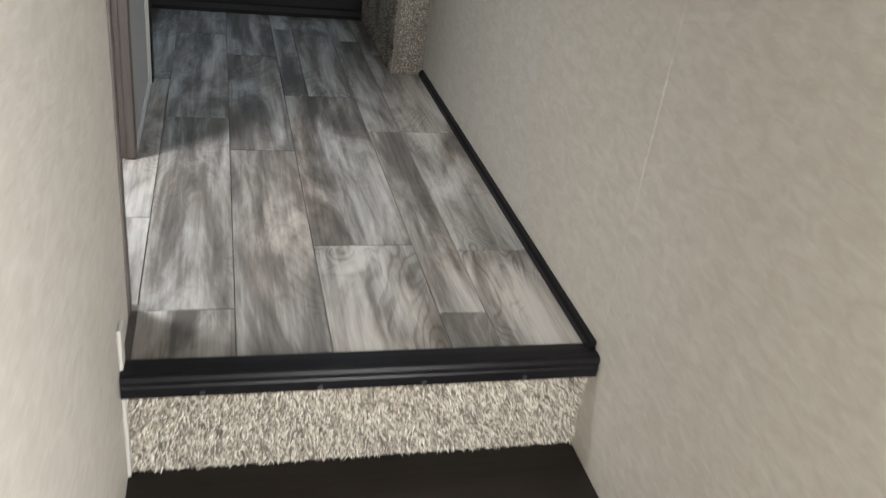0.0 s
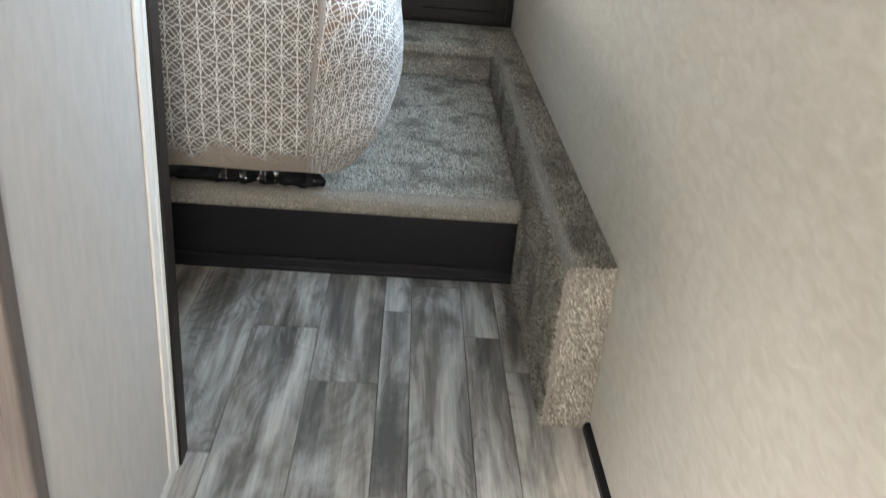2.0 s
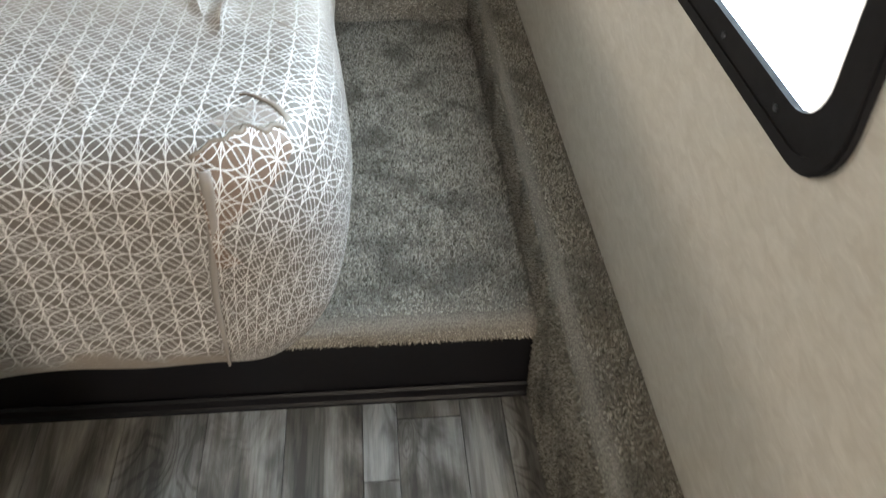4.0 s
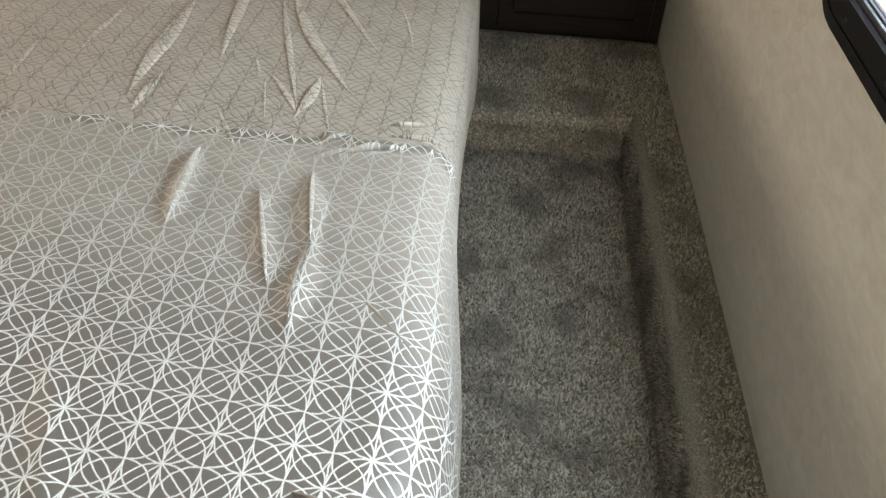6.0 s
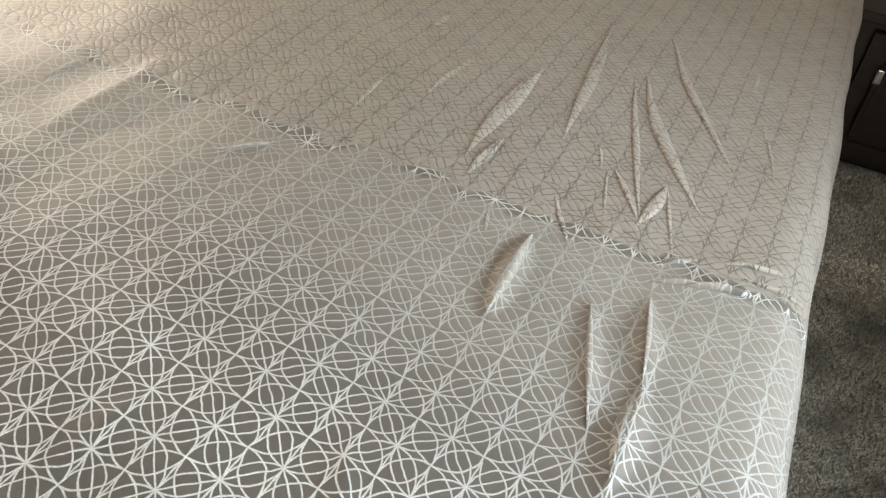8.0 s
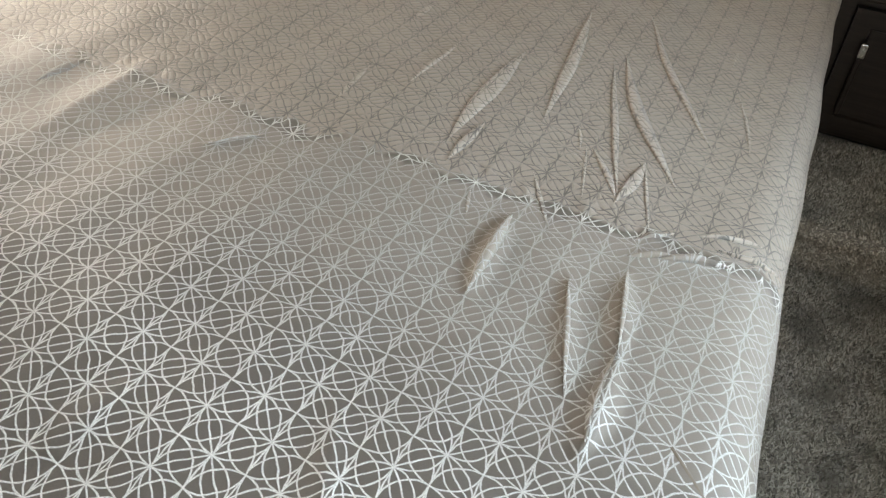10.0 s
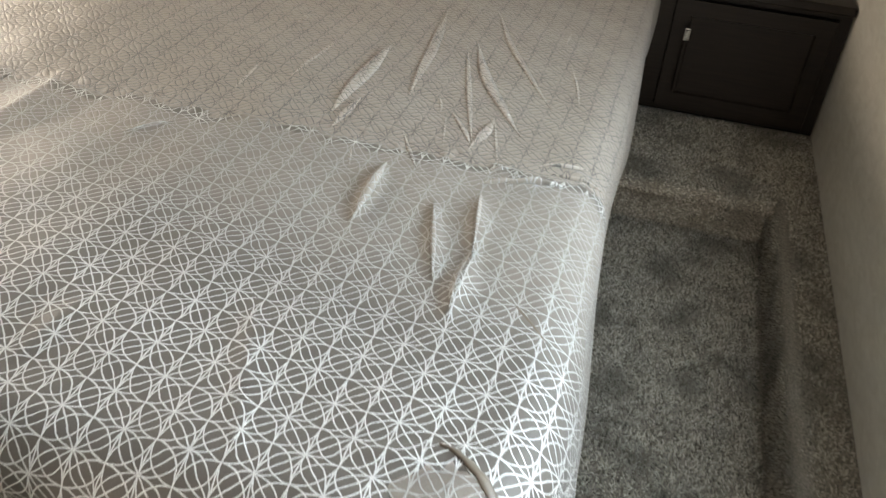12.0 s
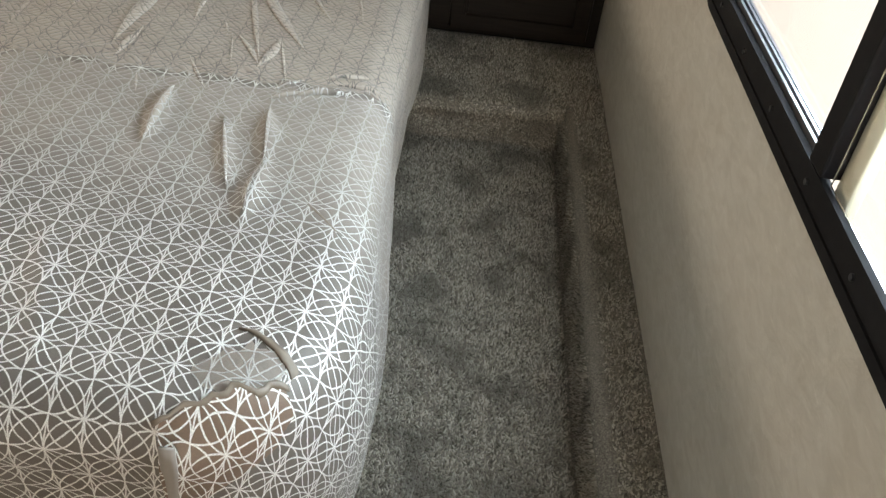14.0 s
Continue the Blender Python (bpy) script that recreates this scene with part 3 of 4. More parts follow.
part("window_reveal", ring_solid(rounded_rect(WIN_Y0 + 0.0255, WIN_Y1 - 0.0255, WIN_Z0 + 0.0255, WIN_Z1 - 0.0255, 0.06), rounded_rect(WIN_Y0 + 0.030, WIN_Y1 - 0.030, WIN_Z0 + 0.030, WIN_Z1 - 0.030, 0.058), 0.0005, 0.022), FRAME, win)
MUL = 2.085
part("mullion", box(-0.008, 0.022, MUL - 0.020, MUL + 0.020, WIN_Z0 + 0.0505, WIN_Z1 - 0.0505, 0.003), FRAME, win)
for x, z in ((0.004, 0.0515), (0.014, 0.0495), (0.024, 0.0475)):
    part("slide_track", box(x, x + 0.0035, MUL + 0.022, WIN_Y1 - 0.07, WIN_Z0 + z - 0.004, WIN_Z0 + z + 0.005), STEEL, win, "bare metal sliding track")
part("track_bed", box(0.001, 0.027, MUL + 0.0205, WIN_Y1 - 0.062, WIN_Z0 + 0.0305, WIN_Z0 + 0.0435), FRAME, win)
part("glazing_seal", box(0.014, 0.028, MUL - 0.056, MUL - 0.0205, WIN_Z0 + 0.031, WIN_Z1 - 0.031, 0.003), SEAL, win, "cream glazing seal beside the mullion")
for y0, y1, x in ((MUL + 0.021, WIN_Y1 - 0.0625, 0.0185), (WIN_Y0 + 0.031, MUL - 0.0205, 0.006)):
    pane = part("pane", box(x, x + 0.004, y0, y1, WIN_Z0 + 0.0445, WIN_Z1 - 0.031), GLASS, win)
    pane.visible_shadow = False
for y in (1.630, 1.780, 1.934, 2.088, 2.242, 2.396, 2.550):
    part("screw", cylinder((-0.0080, y, WIN_Z0 + 0.032), (-1, 0, 0), 0.0038, 0.003, 10), SCREW, win)

# stair nosing
nose = tagged(new("stair_nosing"), "black metal stair nosing screwed to the floor edge", "stair nosing")
nose.location = (HALL_L / 2, 0, 0)
prof = [(0.048, 0.001), (0.048, 0.004), (0.030, 0.0055), (0.010, 0.006), (0.004, 0.003), (0.002, -0.004), (0.004, -0.012), (0.002, -0.016), (0.003, -0.034), (0.008, -0.037), (0.030, -0.036), (0.030, 0.001)]
part("profile", swept([(a - 0.045, b) for a, b in prof], HALL_L + 0.002, -0.001), NOSING, nose)
for x in (-0.64, -0.465, -0.30, -0.13):
    part("screw", cylinder((x, -0.043, -0.027), (0, -1, 0), 0.0042, 0.003, 10), SCREW, nose)

# ---- things ----
# bathroom vanity behind the doorway
van = thing("vanity_cabinet", (-1.4, 1.1, 0), "grey-brown wooden bathroom vanity with drawer fronts", "cabinet")
VX1, VX0, VY = -0.905, -1.75, 0.838
part("body", boxes((VX0, VX1 - 0.002, VY + 0.020, 1.39, 0.055, 0.80)), WOOD, van)
part("toe_kick", box(VX0, VX1 - 0.002, VY + 0.012, VY + 0.030, 0.0, 0.053), ESPRESSO, van)
for z0, z1 in ((0.058, 0.308), (0.322, 0.56), (0.575, 0.78)):
    part("drawer_front", box(VX0, VX1 - 0.010, VY, VY + 0.018, z0, z1, 0.003), WOOD, van)
part("worktop", box(VX0 - 0.01, VX1 - 0.001, VY - 0.015, 1.392, 0.801, 0.83, 0.004), WHITE, van)

# scrap of paper behind the partition edge
bm = bmesh.new()
bmesh.ops.create_icosphere(bm, subdivisions=3, radius=0.018)
for v in bm.verts:
    v.co *= 1 + 0.5 * noise.noise(v.co * 90) + 0.3 * noise.noise(v.co * 210)
    v.co.x *= 0.55
    v.co.z *= 0.75
bmesh.ops.translate(bm, vec=(-0.812, 1.352, 0.013), verts=bm.verts)
tagged(mesh_ob("paper_scrap", bm, PAPER), "crumpled white paper scrap on the plank floor", "paper")

# bedside cabinet
cab = thing("bedside_cabinet", (-0.25, 3.6, LEDGE_Z), "espresso-brown wooden bedside cabinet on the carpeted shelf", "cabinet")
CX0, CX1, CZ = -0.475, -0.003, LEDGE_Z + 0.005
part("body", boxes((CX0, CX1, CAB_Y + 0.020, HEAD_Y - 0.003, CZ, 0.705)), ESPRESSO, cab)
part("face_frame", boxes((CX0, -0.418, CAB_Y + 0.004, CAB_Y + 0.019, CZ, 0.704), (-0.030, CX1, CAB_Y + 0.004, CAB_Y + 0.019, CZ, 0.704), (-0.418, -0.030, CAB_Y + 0.004, CAB_Y + 0.019, CZ, 0.392), (-0.418, -0.030, CAB_Y + 0.004, CAB_Y + 0.019, 0.690, 0.704)), ESPRESSO, cab)
door_mesh = box(-0.414, -0.034, CAB_Y - 0.012, CAB_Y + 0.003, 0.396, 0.686)
face = min(door_mesh.faces, key=lambda f: f.calc_center_median().y)
bmesh.ops.inset_region(door_mesh, faces=[face], thickness=0.056, depth=0.0)
bmesh.ops.inset_region(door_mesh, faces=[face], thickness=0.005, depth=-0.008)
door = part("door", door_mesh, ESPRESSO, cab)
handle = bmesh.new()
box(-0.380, -0.368, CAB_Y - 0.040, CAB_Y - 0.032, 0.452, 0.590, 0.003, 2, handle)
box(-0.378, -0.370, CAB_Y - 0.034, CAB_Y - 0.012, 0.458, 0.468, 0.0015, 1, handle)
bar = part("handle", handle, ESPRESSO, door, "dark bar handle")
tip = bmesh.new()
box(-0.382, -0.366, CAB_Y - 0.041, CAB_Y - 0.031, 0.5905, 0.624, 0.003, 2, tip)
box(-0.378, -0.370, CAB_Y - 0.033, CAB_Y - 0.012, 0.604, 0.616, 0.0015, 1, tip)
part("handle_mount", tip, CHROME, door, "bright chrome handle mount")
part("top", box(CX0 - 0.012, CX1, CAB_Y - 0.020, HEAD_Y - 0.003, 0.7055, 0.728, 0.004), ESPRESSO, cab)

# ---- bed ----
bed = thing("bed", (-1.18, 2.75, PLAT_Z), "wrinkled grey satin bed stitched with overlapping rings", "bed")
BX1, BX0, BY0, BY1, BTOP = -0.462, -2.000, 1.790, 3.860, 0.793
RC, RE = 0.170, 0.060


FOLDS = [  # x0, y0, x1, y1, half width, height
    (-1.331, 2.245, -1.334, 2.469, 0.034, 0.0030), (-1.298, 2.209, -1.229, 2.431, 0.030, -0.0015), (-0.996, 1.886, -0.981, 1.991, 0.022, 0.004), (-0.775, 2.374, -0.771, 2.235, 0.016, 0.009), (-0.686, 2.311, -0.642, 2.153, 0.014, 0.008), (-0.634, 2.348, -0.608, 2.207, 0.016, 0.009), (-0.608, 2.215, -0.61, 2.092, 0.020, 0.011),
]
FOLDS_LOW = [(-0.644, 2.375, -0.534, 2.406, 0.008, 0.005), (-0.57, 2.452, -0.48, 2.447, 0.008, 0.004), (-1.153, 2.325, -1.1, 2.378, 0.01, 0.003), (-0.951, 2.43, -0.861, 2.486, 0.01, 0.003),
             (-0.650, 1.885, -0.505, 1.93, 0.014, 0.004), (-0.735, 1.84, -0.82, 2.07, 0.018, 0.004)]


def crest(x, y):
    """Height of the folds, the crease and the soft waves of the cover."""
    h = 0
    for x0, y0, x1, y1, w, top in FOLDS + FOLDS_LOW:
        dx, dy = x1 - x0, y1 - y0
        s = np.clip(((x - x0) * dx + (y - y0) * dy) / (dx * dx + dy * dy), 0, 1)
        d = np.hypot(x - x0 - s * dx, y - y0 - s * dy)
        taper = 0.15 + 0.85 * np.sin(np.pi * np.clip(0.04 + 0.92 * s, 0, 1))
        h = h + 1.25 * top * taper * np.clip(1 - d / (1.25 * w * taper), 0, 1) ** 1.3
    line = 2.430 + 0.012 * np.sin(14 * x) + 0.009 * np.sin(37 * x + 1) + 0.006 * np.sin(91 * x)
    h = h + 0.0030 * np.exp(-(((y - line) / 0.010) ** 2)) * np.clip((x + 1.53) / 0.45, 0.25, 1) * np.sin(210 * x + 60 * y) * np.sin(47 * x) - 0.05 * np.abs(y - line).clip(0, 0.12) * (y < line) * 0.25
    h = h + 0.005 * np.sin(9 * x + 4 * y) * np.sin(7 * y - 3 * x) + 0.002 * np.sin(31 * x + 17 * y) * np.sin(23 * y - 11 * x) - 0.035 * np.clip(y - 2.65, 0, 2) ** 1.0 * 0.9
    return h


def cover_mesh():
    """The cover: a flat top that rolls over its edges and tucks under at the corner. Cloth lengths are kept as UV."""
    step = 0.0054
    qx, qy = BX1 - RC, BY0 + RC
    xs = np.concatenate([np.arange(BX0 + RC, qx, step), [qx]])
    ys = np.concatenate([np.arange(qy, 2.95, step), np.linspace(2.95, BY1 - 0.05, 60)])
    verts, uvs, faces, index = [], [], [], {}

    def drop(d):
        """Distance along the cloth to distance outward and height."""
        flat = RC - RE
        if d <= flat:
            return d, 0.0
        a = (d - flat) / RE
        if a <= math.pi / 2:
            return flat + RE * math.sin(a), RE * (math.cos(a) - 1)
        return RC, -RE - (d - flat - RE * math.pi / 2)

    def vert(cx, cy, nx, ny, d):
        r, z = drop(d)
        x, y = cx + nx * r, cy + ny * r
        low = -z
        ny0 = max(0.0, -ny)
        y += 0.08 * max(0.0, low - 0.05) * ny0 * ny0
        end = 0.437 - 0.120 * max(0.0, nx) ** 5
        tuck = 0.030 * max(0.0, (low - end + 0.10) / 0.10) ** 2
        bulge = 0.036 * max(0.0, nx) * math.exp(-(((cy - qy) / 0.26) ** 2)) * math.sin(math.pi * min(1.0, low / 0.46)) + 0.004 * math.sin(23 * (cx + cy) + 31 * d) * min(1, low * 8) + 0.006 * math.sin(9 * (cx - cy) + 7 * d) * min(1, low * 5)
        x += (bulge - tuck) * nx
        y += (bulge - tuck) * ny
        verts.append((x, y, BTOP + z))
        uvs.append((cx + nx * d, cy + ny * d))
        return len(verts) - 1

    # core
    grid = [[vert(x, y, 0, 0, 0) for y in ys] for x in xs]
    for i in range(len(xs) - 1):
        for j in range(len(ys) - 1):
            faces.append((grid[i][j], grid[i + 1][j], grid[i + 1][j + 1], grid[i][j + 1]))
    # band: front edge, corner fan, right edge
    seeds = [(x, qy, 0.0, -1.0, grid[i][0]) for i, x in enumerate(xs)]
    seeds += [(qx, qy, math.sin(radians(a)), -math.cos(radians(a)), grid[-1][0]) for a in np.linspace(0, 90, 32)[1:]]
    seeds += [(qx, y, 1.0, 0.0, grid[-1][j + 1]) for j, y in enumerate(ys[1:])]
    ds = list(np.arange(step, 0.70, step * 1.3))
    bands = []
    for cx, cy, nx, ny, root in seeds:
        reach = 0.581 - 0.120 * max(0.0, nx) ** 5 + (0.06 * min(1.0, (cy - qy) / 0.4) if nx == 1.0 else 0.0)
        bands.append([root] + [vert(cx, cy, nx, ny, d * reach / ds[-1]) for d in ds])
    for a, b in zip(bands[:-1], bands[1:]):
        for j in range(len(ds)):
            q = (a[j], a[j + 1], b[j + 1], b[j]) if a[j] != b[j] else (a[j], a[j + 1], b[j + 1])
            faces.append(q)
    v = np.array(verts)
    topness = np.clip((v[:, 2] - (BTOP - 0.05)) / 0.05, 0, 1)
    v[:, 2] += crest(v[:, 0], v[:, 1]) * topness
    data = bpy.data.meshes.new("mattress_cover")
    data.from_pydata(v.tolist(), [], faces)
    layer = data.uv_layers.new(name="UVMap")
    loops = np.empty(len(data.loops), dtype=np.int32)
    data.loops.foreach_get("vertex_index", loops)
    layer.data.foreach_set("uv", np.array(uvs)[loops].ravel())
    data.polygons.foreach_set("use_smooth", [True] * len(data.polygons))
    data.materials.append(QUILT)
    return data


cover = new("mattress_cover", cover_mesh())
cover.parent = bed
cover.matrix_parent_inverse = Matrix.Translation(bed.location).inverted()
part("mattress_core", box(BX0, -0.62, 1.97, BY1 + 0.02, 0.39, 0.72, 0.03, 3), SEAM, bed)
part("base_box", box(BX0 + 0.10, -0.665, STEP_Y + 0.035, BY1, PLAT_Z + 0.001, 0.389), BLACK, bed, "black base box under the mattress")
bm = bmesh.new()
sheet = []
for i in range(90):
    x = -1.30 + (0.690 * i / 89)
    tall = min(1.0, 0.08 + (-0.61 - x) / 0.10)
    row = []
    for j in range(9):
        f = j / 8
        z = PLAT_Z + 0.004 + 0.120 * f * tall
        p = Vector((x, STEP_Y + 0.014 - 0.030 * (1 - f) ** 2, z))
        p.y += 0.018 * noise.noise(Vector((x * 22, f * 3, 1))) + 0.011 * noise.noise(Vector((x * 60, f * 7, 4)))
        p.z += (0.008 * noise.noise(Vector((x * 35, f * 4, 9))) + 0.004) * (1 - f)
        row.append(bm.verts.new(p))
    sheet.append(row)
for a, b in zip(sheet[:-1], sheet[1:]):
    for j in range(8):
        bm.faces.new((a[j], b[j], b[j + 1], a[j + 1]))
bmesh.ops.solidify(bm, geom=bm.faces[:], thickness=0.0012)
part("plastic_wrap", bm, PLASTIC, bed, "crumpled shiny black plastic wrap", True)


def surface(x, y):
    """Height of the cover's top at a place, with its rolled edges."""
    over_x, over_y = max(0.0, x - BX1 + RC), max(0.0, BY0 + RC - y)
    r = math.hypot(over_x, over_y)
    z = 0.0
    if r > RC - RE:
        z = RE * (math.cos(math.asin(min(1.0, (r - RC + RE) / RE))) - 1)
    return BTOP + z + float(crest(np.array(x), np.array(y))) * (z + RE) / RE


def ribbon(line, width, lift, material, name, parent, label, wave=0.0, taper=0.0):
    """A thin folded strip along a line of points, with some thickness and an uneven edge."""
    bm = bmesh.new()
    rows = []
    for i, (p, side, up) in enumerate(line):
        p, side, up = Vector(p), Vector(side).normalized(), Vector(up).normalized()
        w = width * (1 - taper * (1 - i / (len(line) - 1))) * (1 + wave * math.sin(i * 1.9) + 0.5 * wave * math.sin(i * 4.3 + 1))
        row = []
        for a, hgt in ((-1, 0.0), (-0.6, 0.8), (-0.1, 1.0), (0.5, 0.55), (1, 0.1)):
            row.append(bm.verts.new(p + side * (a * w / 2) + up * (lift * hgt)))
        for a in (1, 0, -1):
            row.append(bm.verts.new(p + side * (a * w / 2) - up * 0.003))
        rows.append(row)
    for a, b in zip(rows[:-1], rows[1:]):
        for k in range(8):
            m = (k + 1) % 8
            bm.faces.new((a[k], a[m], b[m], b[k]))
    bm.faces.new(rows[0])
    bm.faces.new(rows[-1][::-1])
    return part(name, bm, material, parent, label, True)


def on_front(x, z):
    """A point on the cover's front face."""
    low = BTOP - z
    return (x, BY0 + 0.08 * max(0.0, low - 0.05) - 0.004 + 0.030 * max(0.0, (low - 0.337) / 0.10) ** 2, z)


seam_line = []
for i in range(24):
    f = i / 23
    z = 0.772 - 0.405 * f
    seam_line.append((on_front(-0.598 - 0.034 * f + 0.003 * math.sin(9 * f), z), (1, 0, 0), (0, -1, 0.15)))
ribbon(seam_line[::-1], 0.016, 0.0018, SEAM, "corner_seam", bed, "pale upright corner seam fold", 0.12, 0.75)
# torn cover at the corner
tear = []
for k in range(15):
    f = k / 14
    x, y = -0.566 + 0.064 * f, 1.920 - 0.008 * f - 0.030 * f * f
    tear.append(((x, y, surface(x, y) + 0.0018), (0.45 * f + 0.1, 1, 0), (0, 0, 1)))
ribbon(tear, 0.013, 0.0016, TAPE, "torn_edge", bed, "brown torn edge of the cover", 0.3, 0.85)


def corner_point(angle, d, out):
    """A point just off the cover's rounded corner: the turn from the front in degrees, the way along the cloth, the distance off it."""
    nx, ny = math.sin(radians(angle)), -math.cos(radians(angle))
    a = max(0.0, min(math.pi / 2, (d - RC + RE) / RE))
    r = min(d, RC - RE) + RE * math.sin(a)
    low = RE * (1 - math.cos(a)) + max(0.0, d - RC + RE - RE * math.pi / 2)
    lean = 0.08 * max(0.0, low - 0.05) * ny * ny
    up = math.cos(a)
    return (BX1 - RC + nx * (r + out * (1 - up)), BY0 + RC + ny * (r + out * (1 - up)) + lean, BTOP - low + out * up), (BX1 - RC + nx * d, BY0 + RC + ny * d)


# the lining laid bare below the tear, and the curled edge above it
bm = bmesh.new()
layer = bm.loops.layers.uv.new("UVMap")
sheet, where = [], {}
for i in range(25):
    f = i / 24
    top = 0.158 + 0.012 * noise.noise(Vector((f * 7, 3, 1))) - 0.018 * math.sin(math.pi * f)
    end = 0.330 - 0.10 * f * f
    column = []
    for j in range(17):
        g = j / 16
        p, uv = corner_point(8 + 44 * f, top + (end - top) * g, 0.0075 + 0.0022 * math.sin(math.pi * f) * (1 - g))
        vert = bm.verts.new(p)
        where[vert] = uv
        column.append(vert)
    sheet.append(column)
for a, b in zip(sheet[:-1], sheet[1:]):
    for j in range(16):
        face = bm.faces.new((a[j], b[j], b[j + 1], a[j + 1]))
        for loop in face.loops:
            loop[layer].uv = where[loop.vert]
part("bare_lining", bm, LINING, bed, "brown lining laid bare below the tear", True)
lip_line = []
for k in range(19):
    f = k / 18
    d = 0.158 + 0.012 * noise.noise(Vector((f * 7, 3, 1))) - 0.018 * math.sin(math.pi * f)
    turn = radians(6 + 47 * f)
    lip_line.append((corner_point(6 + 47 * f, d, 0.009)[0], (math.sin(turn), -math.cos(turn), -0.6), (0.3 * math.sin(turn), -0.3 * math.cos(turn), 1)))
ribbon(lip_line, 0.009, 0.0022, TAPE, "torn_lip", bed, "brown curled lip of the torn cover", 0.4, 0.5)


# pale cloth gathered beside the tear
TORN_X0, TORN_X1, TORN_Y = -0.596, -0.504, 1.862
bm = bmesh.new()
patch = []
for i in range(31):
    f = i / 30
    row = []
    for j in range(13):
        g = j / 12 - 0.5
        wide = 0.055 * (0.10 + math.sin(math.pi * f) ** 0.8) * (1 + 0.35 * noise.noise(Vector((f * 9, 2 * (g > 0), 5))))
        x, y = TORN_X0 + (TORN_X1 - TORN_X0) * f, TORN_Y + 0.016 * f + g * wide
        pucker = 0.5 + 0.5 * noise.noise(Vector((f * 6 + g * 5, g * 4 - f * 3, 2))) + 0.3 * noise.noise(Vector((f * 17, g * 13, 7)))
        row.append(bm.verts.new((x, y, surface(x, y) + 0.0004 + 0.0045 * pucker * (1 - 4 * g * g) * math.sin(math.pi * min(1, 0.05 + 0.9 * f)))))
    patch.append(row)
for a, b in zip(patch[:-1], patch[1:]):
    for j in range(12):
        bm.faces.new((a[j], b[j], b[j + 1], a[j + 1]))
bmesh.ops.solidify(bm, geom=bm.faces[:], thickness=0.0006)
layer = bm.loops.layers.uv.new("UVMap")
for f in bm.faces:
    for loop in f.loops:
        loop[layer].uv = (loop.vert.co.x + 0.2 * (loop.vert.co.z - BTOP), loop.vert.co.y + 0.6 * (loop.vert.co.z - BTOP))
part("puckered_cloth", bm, WHITECLOTH, bed, "pale puckered cloth gathered beside the tear", True)


def pleat(x0, y0, x1, y1, width, bow=0.0, lift=0.0034):
    """A fold of the satin, its sheen painted as a lighter colour: a slender lens of cloth, one edge raised, the other
    lying on the cover.
    """
    bm = bmesh.new()
    rows, count = [], 16
    d = Vector((x1 - x0, y1 - y0, 0))
    side = Vector((-d.y, d.x, 0)).normalized()
    for i in range(count + 1):
        f = i / count
        w = 0.82 * width * (0.04 + math.sin(math.pi * f) ** 1.1)
        c = Vector((x0, y0, 0)) + d * f + side * (bow * math.sin(math.pi * f))
        row = []
        for a, h in ((-0.5, 0.0), (-0.40, 0.85), (-0.28, 1.0), (0.1, 0.50), (0.5, 0.0)):
            p = c + side * (a * w)
            base = surface(p.x, p.y)
            row.append(bm.verts.new((p.x, p.y, base + 0.0004 + h * lift * min(1.0, w / 0.014))))
        p = c
        row.append(bm.verts.new((p.x, p.y, surface(p.x, p.y) - 0.004)))
        rows.append(row)
    for a, b in zip(rows[:-1], rows[1:]):
        for k in range(6):
            m = (k + 1) % 6
            bm.faces.new((a[k], a[m], b[m], b[k]))
    bm.faces.new(rows[0])
    bm.faces.new(rows[-1][::-1])
    layer = bm.loops.layers.uv.new("UVMap")
    for f in bm.faces:
        for loop in f.loops:
            loop[layer].uv = (loop.vert.co.x + 0.007, loop.vert.co.y + 0.004)
    part("pleat", bm, SHEEN_FOLD, bed, smooth=True)


SLIM_PLEATS = [  # x0, y0, x1, y1, width, bow
    (-1.074, 2.62, -1.064, 2.486, 0.0094, 0), (-0.994, 2.754, -1.001, 2.569, 0.0113, 0), (-0.606, 2.98, -0.607, 2.902, 0.0073, 0),
    (-0.583, 2.825, -0.545, 2.655, 0.0057, 0.003), (-0.742, 2.573, -0.712, 2.444, 0.0041, 0), (-0.765, 2.613, -0.747, 2.556, 0.0058, 0.002),
    (-0.664, 2.571, -0.626, 2.423, 0.0058, 0), (-0.781, 2.473, -0.729, 2.376, 0.0072, 0), (-0.834, 2.399, -0.819, 2.35, 0.0051, 0),
    (-1.088, 2.858, -1.09, 2.787, 0.0141, 0), (-1.153, 2.325, -1.1, 2.378, 0.01, 0)]
PUCKERS = [  # the same, with their height
    (-0.640, 2.374, -0.590, 2.392, 0.013, 0.003, 0.007), (-0.606, 2.382, -0.530, 2.404, 0.016, 0.005, 0.009), (-0.575, 2.448, -0.505, 2.470, 0.014, 0.003, 0.008),
    (-0.555, 2.432, -0.472, 2.446, 0.012, -0.003, 0.007), (-0.520, 2.418, -0.470, 2.428, 0.010, 0.002, 0.006), (-0.640, 2.405, -0.600, 2.440, 0.012, 0.002, 0.005)]
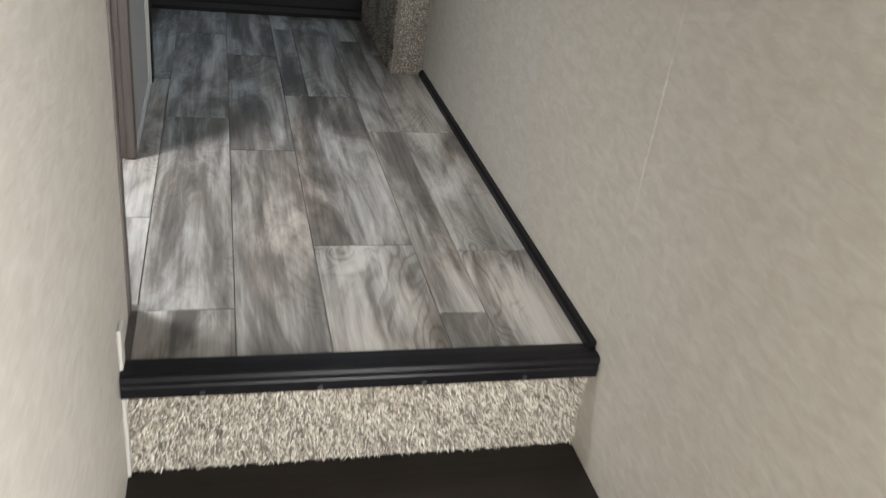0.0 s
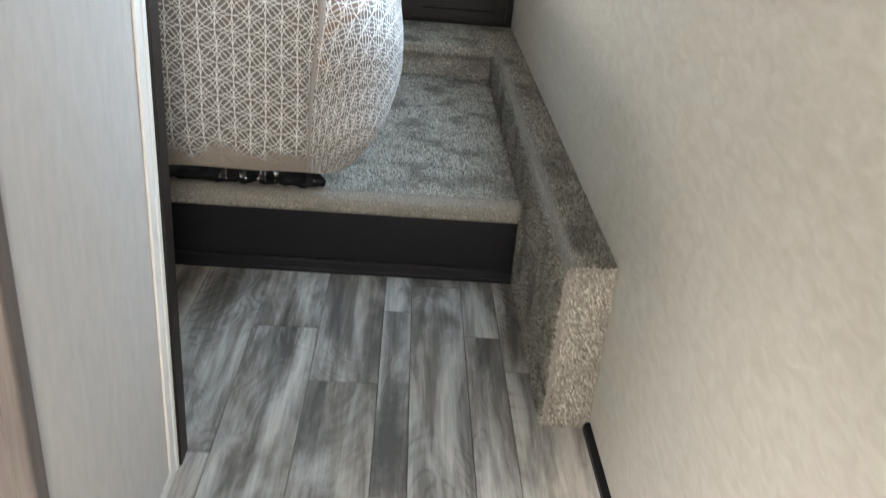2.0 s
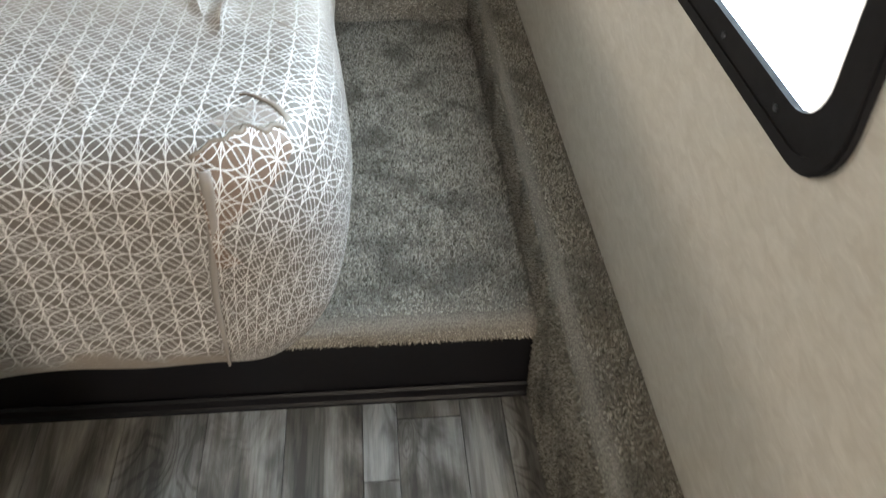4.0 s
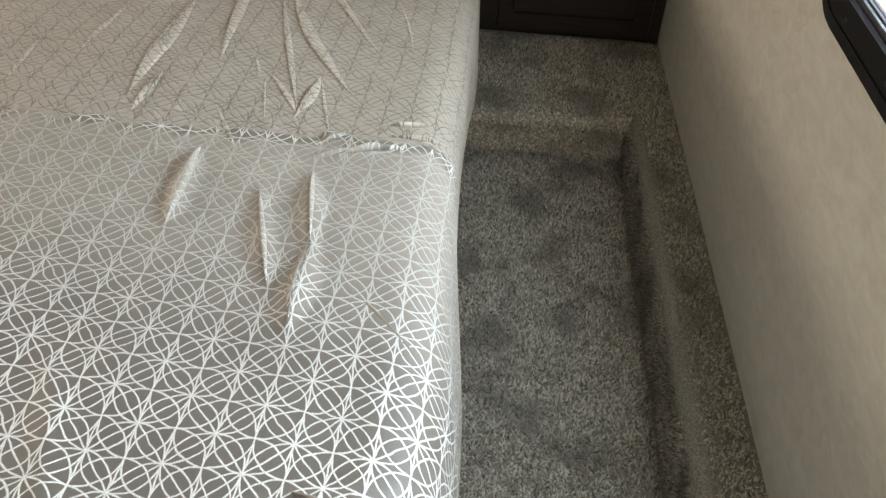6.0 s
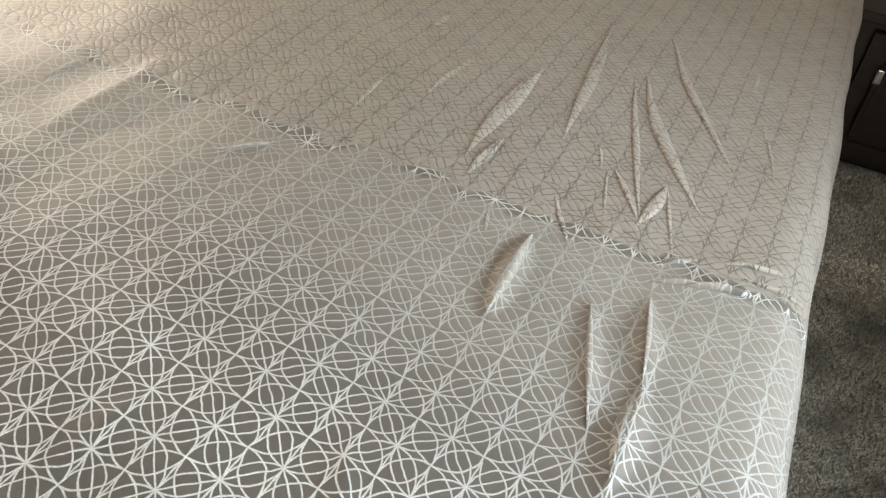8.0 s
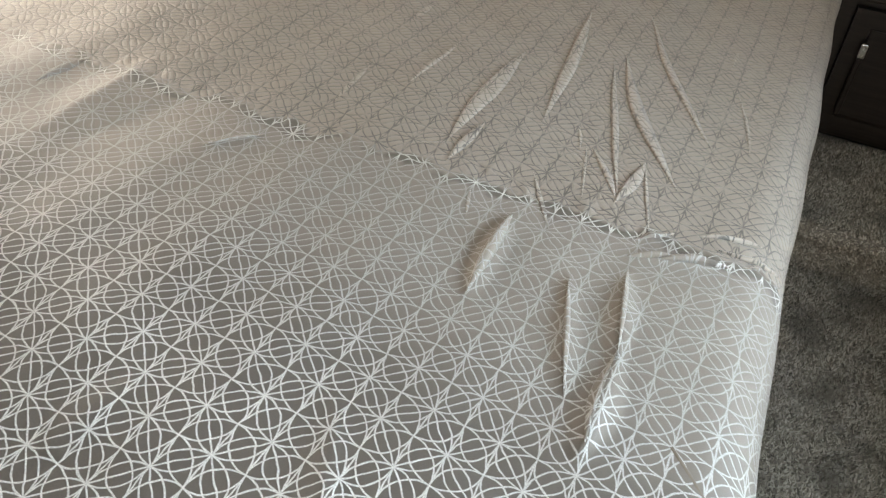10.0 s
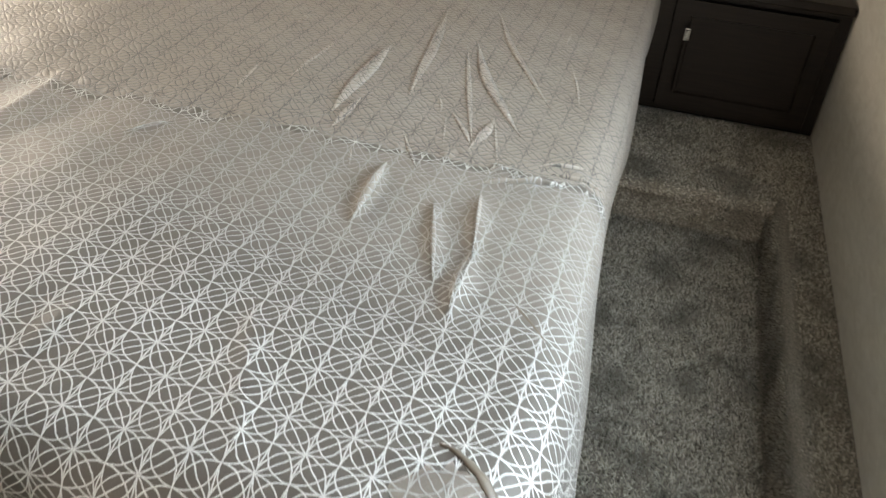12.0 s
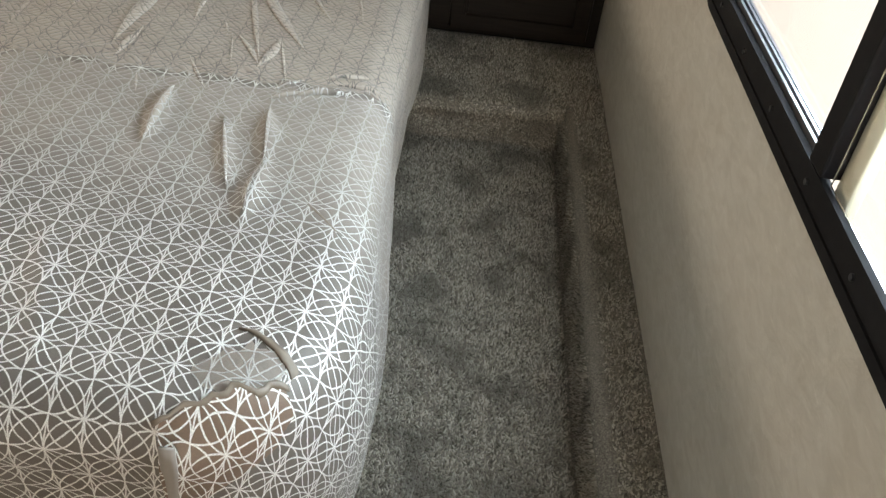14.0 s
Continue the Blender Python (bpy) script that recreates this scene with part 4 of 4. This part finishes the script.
BROAD_PLEATS = [
    (-0.898, 2.774, -0.899, 2.483, 0.0322, 0), (-0.852, 2.978, -0.809, 2.589, 0.024, 0.004), (-0.758, 2.845, -0.615, 2.532, 0.0256, -0.012),
    (-0.76, 3.022, -0.586, 2.639, 0.0166, -0.01), (-0.773, 2.826, -0.677, 2.475, 0.0117, 0), (-0.733, 2.57, -0.677, 2.469, 0.0125, 0.003),
    (-0.664, 2.571, -0.677, 2.46, 0.0194, 0.003), (-0.774, 2.381, -0.772, 2.239, 0.018, 0), (-0.684, 2.303, -0.641, 2.153, 0.0085, 0, 0.0014),
    (-0.634, 2.363, -0.61, 2.221, 0.0076, 0, 0.0014), (-0.611, 2.226, -0.608, 2.103, 0.012, -0.006, 0.0014), (-0.872, 2.544, -0.881, 2.435, 0.0156, 0),
    (-1.403, 2.414, -1.413, 2.332, 0.0172, 0)]
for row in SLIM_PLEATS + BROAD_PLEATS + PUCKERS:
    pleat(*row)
# printed tape near the edge with two short marks at its end
def tape_line(f0, f1):
    line = []
    for k in range(7):
        f = f0 + (f1 - f0) * k / 6
        x, y = -0.540 + 0.055 * f, 2.142 - 0.058 * f
        line.append(((x, y, surface(x, y) + 0.0002), (0.77, 0.64, 0), (0.2, 0, 1)))
    return line


ribbon(tape_line(0.0, 1.0), 0.0030, 0.0003, TAPE, "printed_tape", bed, "thin brown printed tape")
for f0 in (0.76, 0.93):
    ribbon(tape_line(f0, f0 + 0.11), 0.0046, 0.0006, MARK, "tape_mark", bed, "small brown printed mark")


# ---- floor planks ----
floor = structure("floor", boxes((HALL_L, 0, -0.014, 0.031, -0.030, -0.004), (BATH_L, 0, 0.031, 1.40, -0.030, -0.004), (ROOM_L, 0, 1.40, STEP_Y + 0.01, -0.030, -0.004), (BATH_L, HALL_L - 0.09, -0.5, 0.031, -0.030, -0.004)), WOOD, "weathered grey wood plank vinyl floor", "floor")


def plank(x0, x1, y0, y1):
    gap = 0.0004
    bm = bmesh.new()
    sx, sy = (x1 - x0) / 2 - gap, (y1 - y0) / 2 - gap
    lo = [bm.verts.new((sx * a, sy * b, -0.0035)) for a, b in ((-1, -1), (1, -1), (1, 1), (-1, 1))]
    hi = [bm.verts.new(((sx - 0.0008) * a, (sy - 0.0008) * b, 0.0)) for a, b in ((-1, -1), (1, -1), (1, 1), (-1, 1))]
    bm.faces.new(hi)
    for i in range(4):
        j = (i + 1) % 4
        bm.faces.new((lo[i], lo[j], hi[j], hi[i]))
    ob = mesh_ob("plank", bm, PLANK)
    ob.location = ((x0 + x1) / 2, (y0 + y1) / 2, 0)
    ob.parent = floor


COLUMNS = [  # x from, x to, seams along the hall
    (-0.158, 0.0, (0.33, 0.954, 1.62)), (-0.244, -0.158, (0.11, 0.95, 1.76)), (-0.440, -0.244, (0.354,)),
    (-0.590, -0.440, (0.812, 1.55)), (-0.745, -0.590, (0.14, 1.014, 1.763)), (-0.905, -0.745, (0.47, 1.30)),
    (-1.065, -0.905, (0.20, 0.95, 1.70)), (-1.225, -1.065, (0.60, 1.45)), (-1.385, -1.225, (0.05, 0.90, 1.72)), (-1.60, -1.385, (0.5, 1.4)), (-1.90, -1.60, (0.3, 1.1)), (-2.24, -1.90, (0.7, 1.5)),
]
for x0, x1, seams in COLUMNS:
    start = -0.014 if x0 > HALL_L - 0.01 else (0.160 if x0 > -0.95 else -0.45)
    ends = [start, *[s for s in seams if s > start + 0.03], 1.20 if len(seams) == 1 else STEP_Y]
    for y0, y1 in zip(ends[:-1], ends[1:]):
        plank(x0, x1, y0, y1)
for x0, x1, ends in ((-0.372, -0.244, (1.20, 2.0, STEP_Y)), (-0.440, -0.372, (1.20, 1.86, STEP_Y))):
    for y0, y1 in zip(ends[:-1], ends[1:]):
        plank(x0, x1, y0, y1)
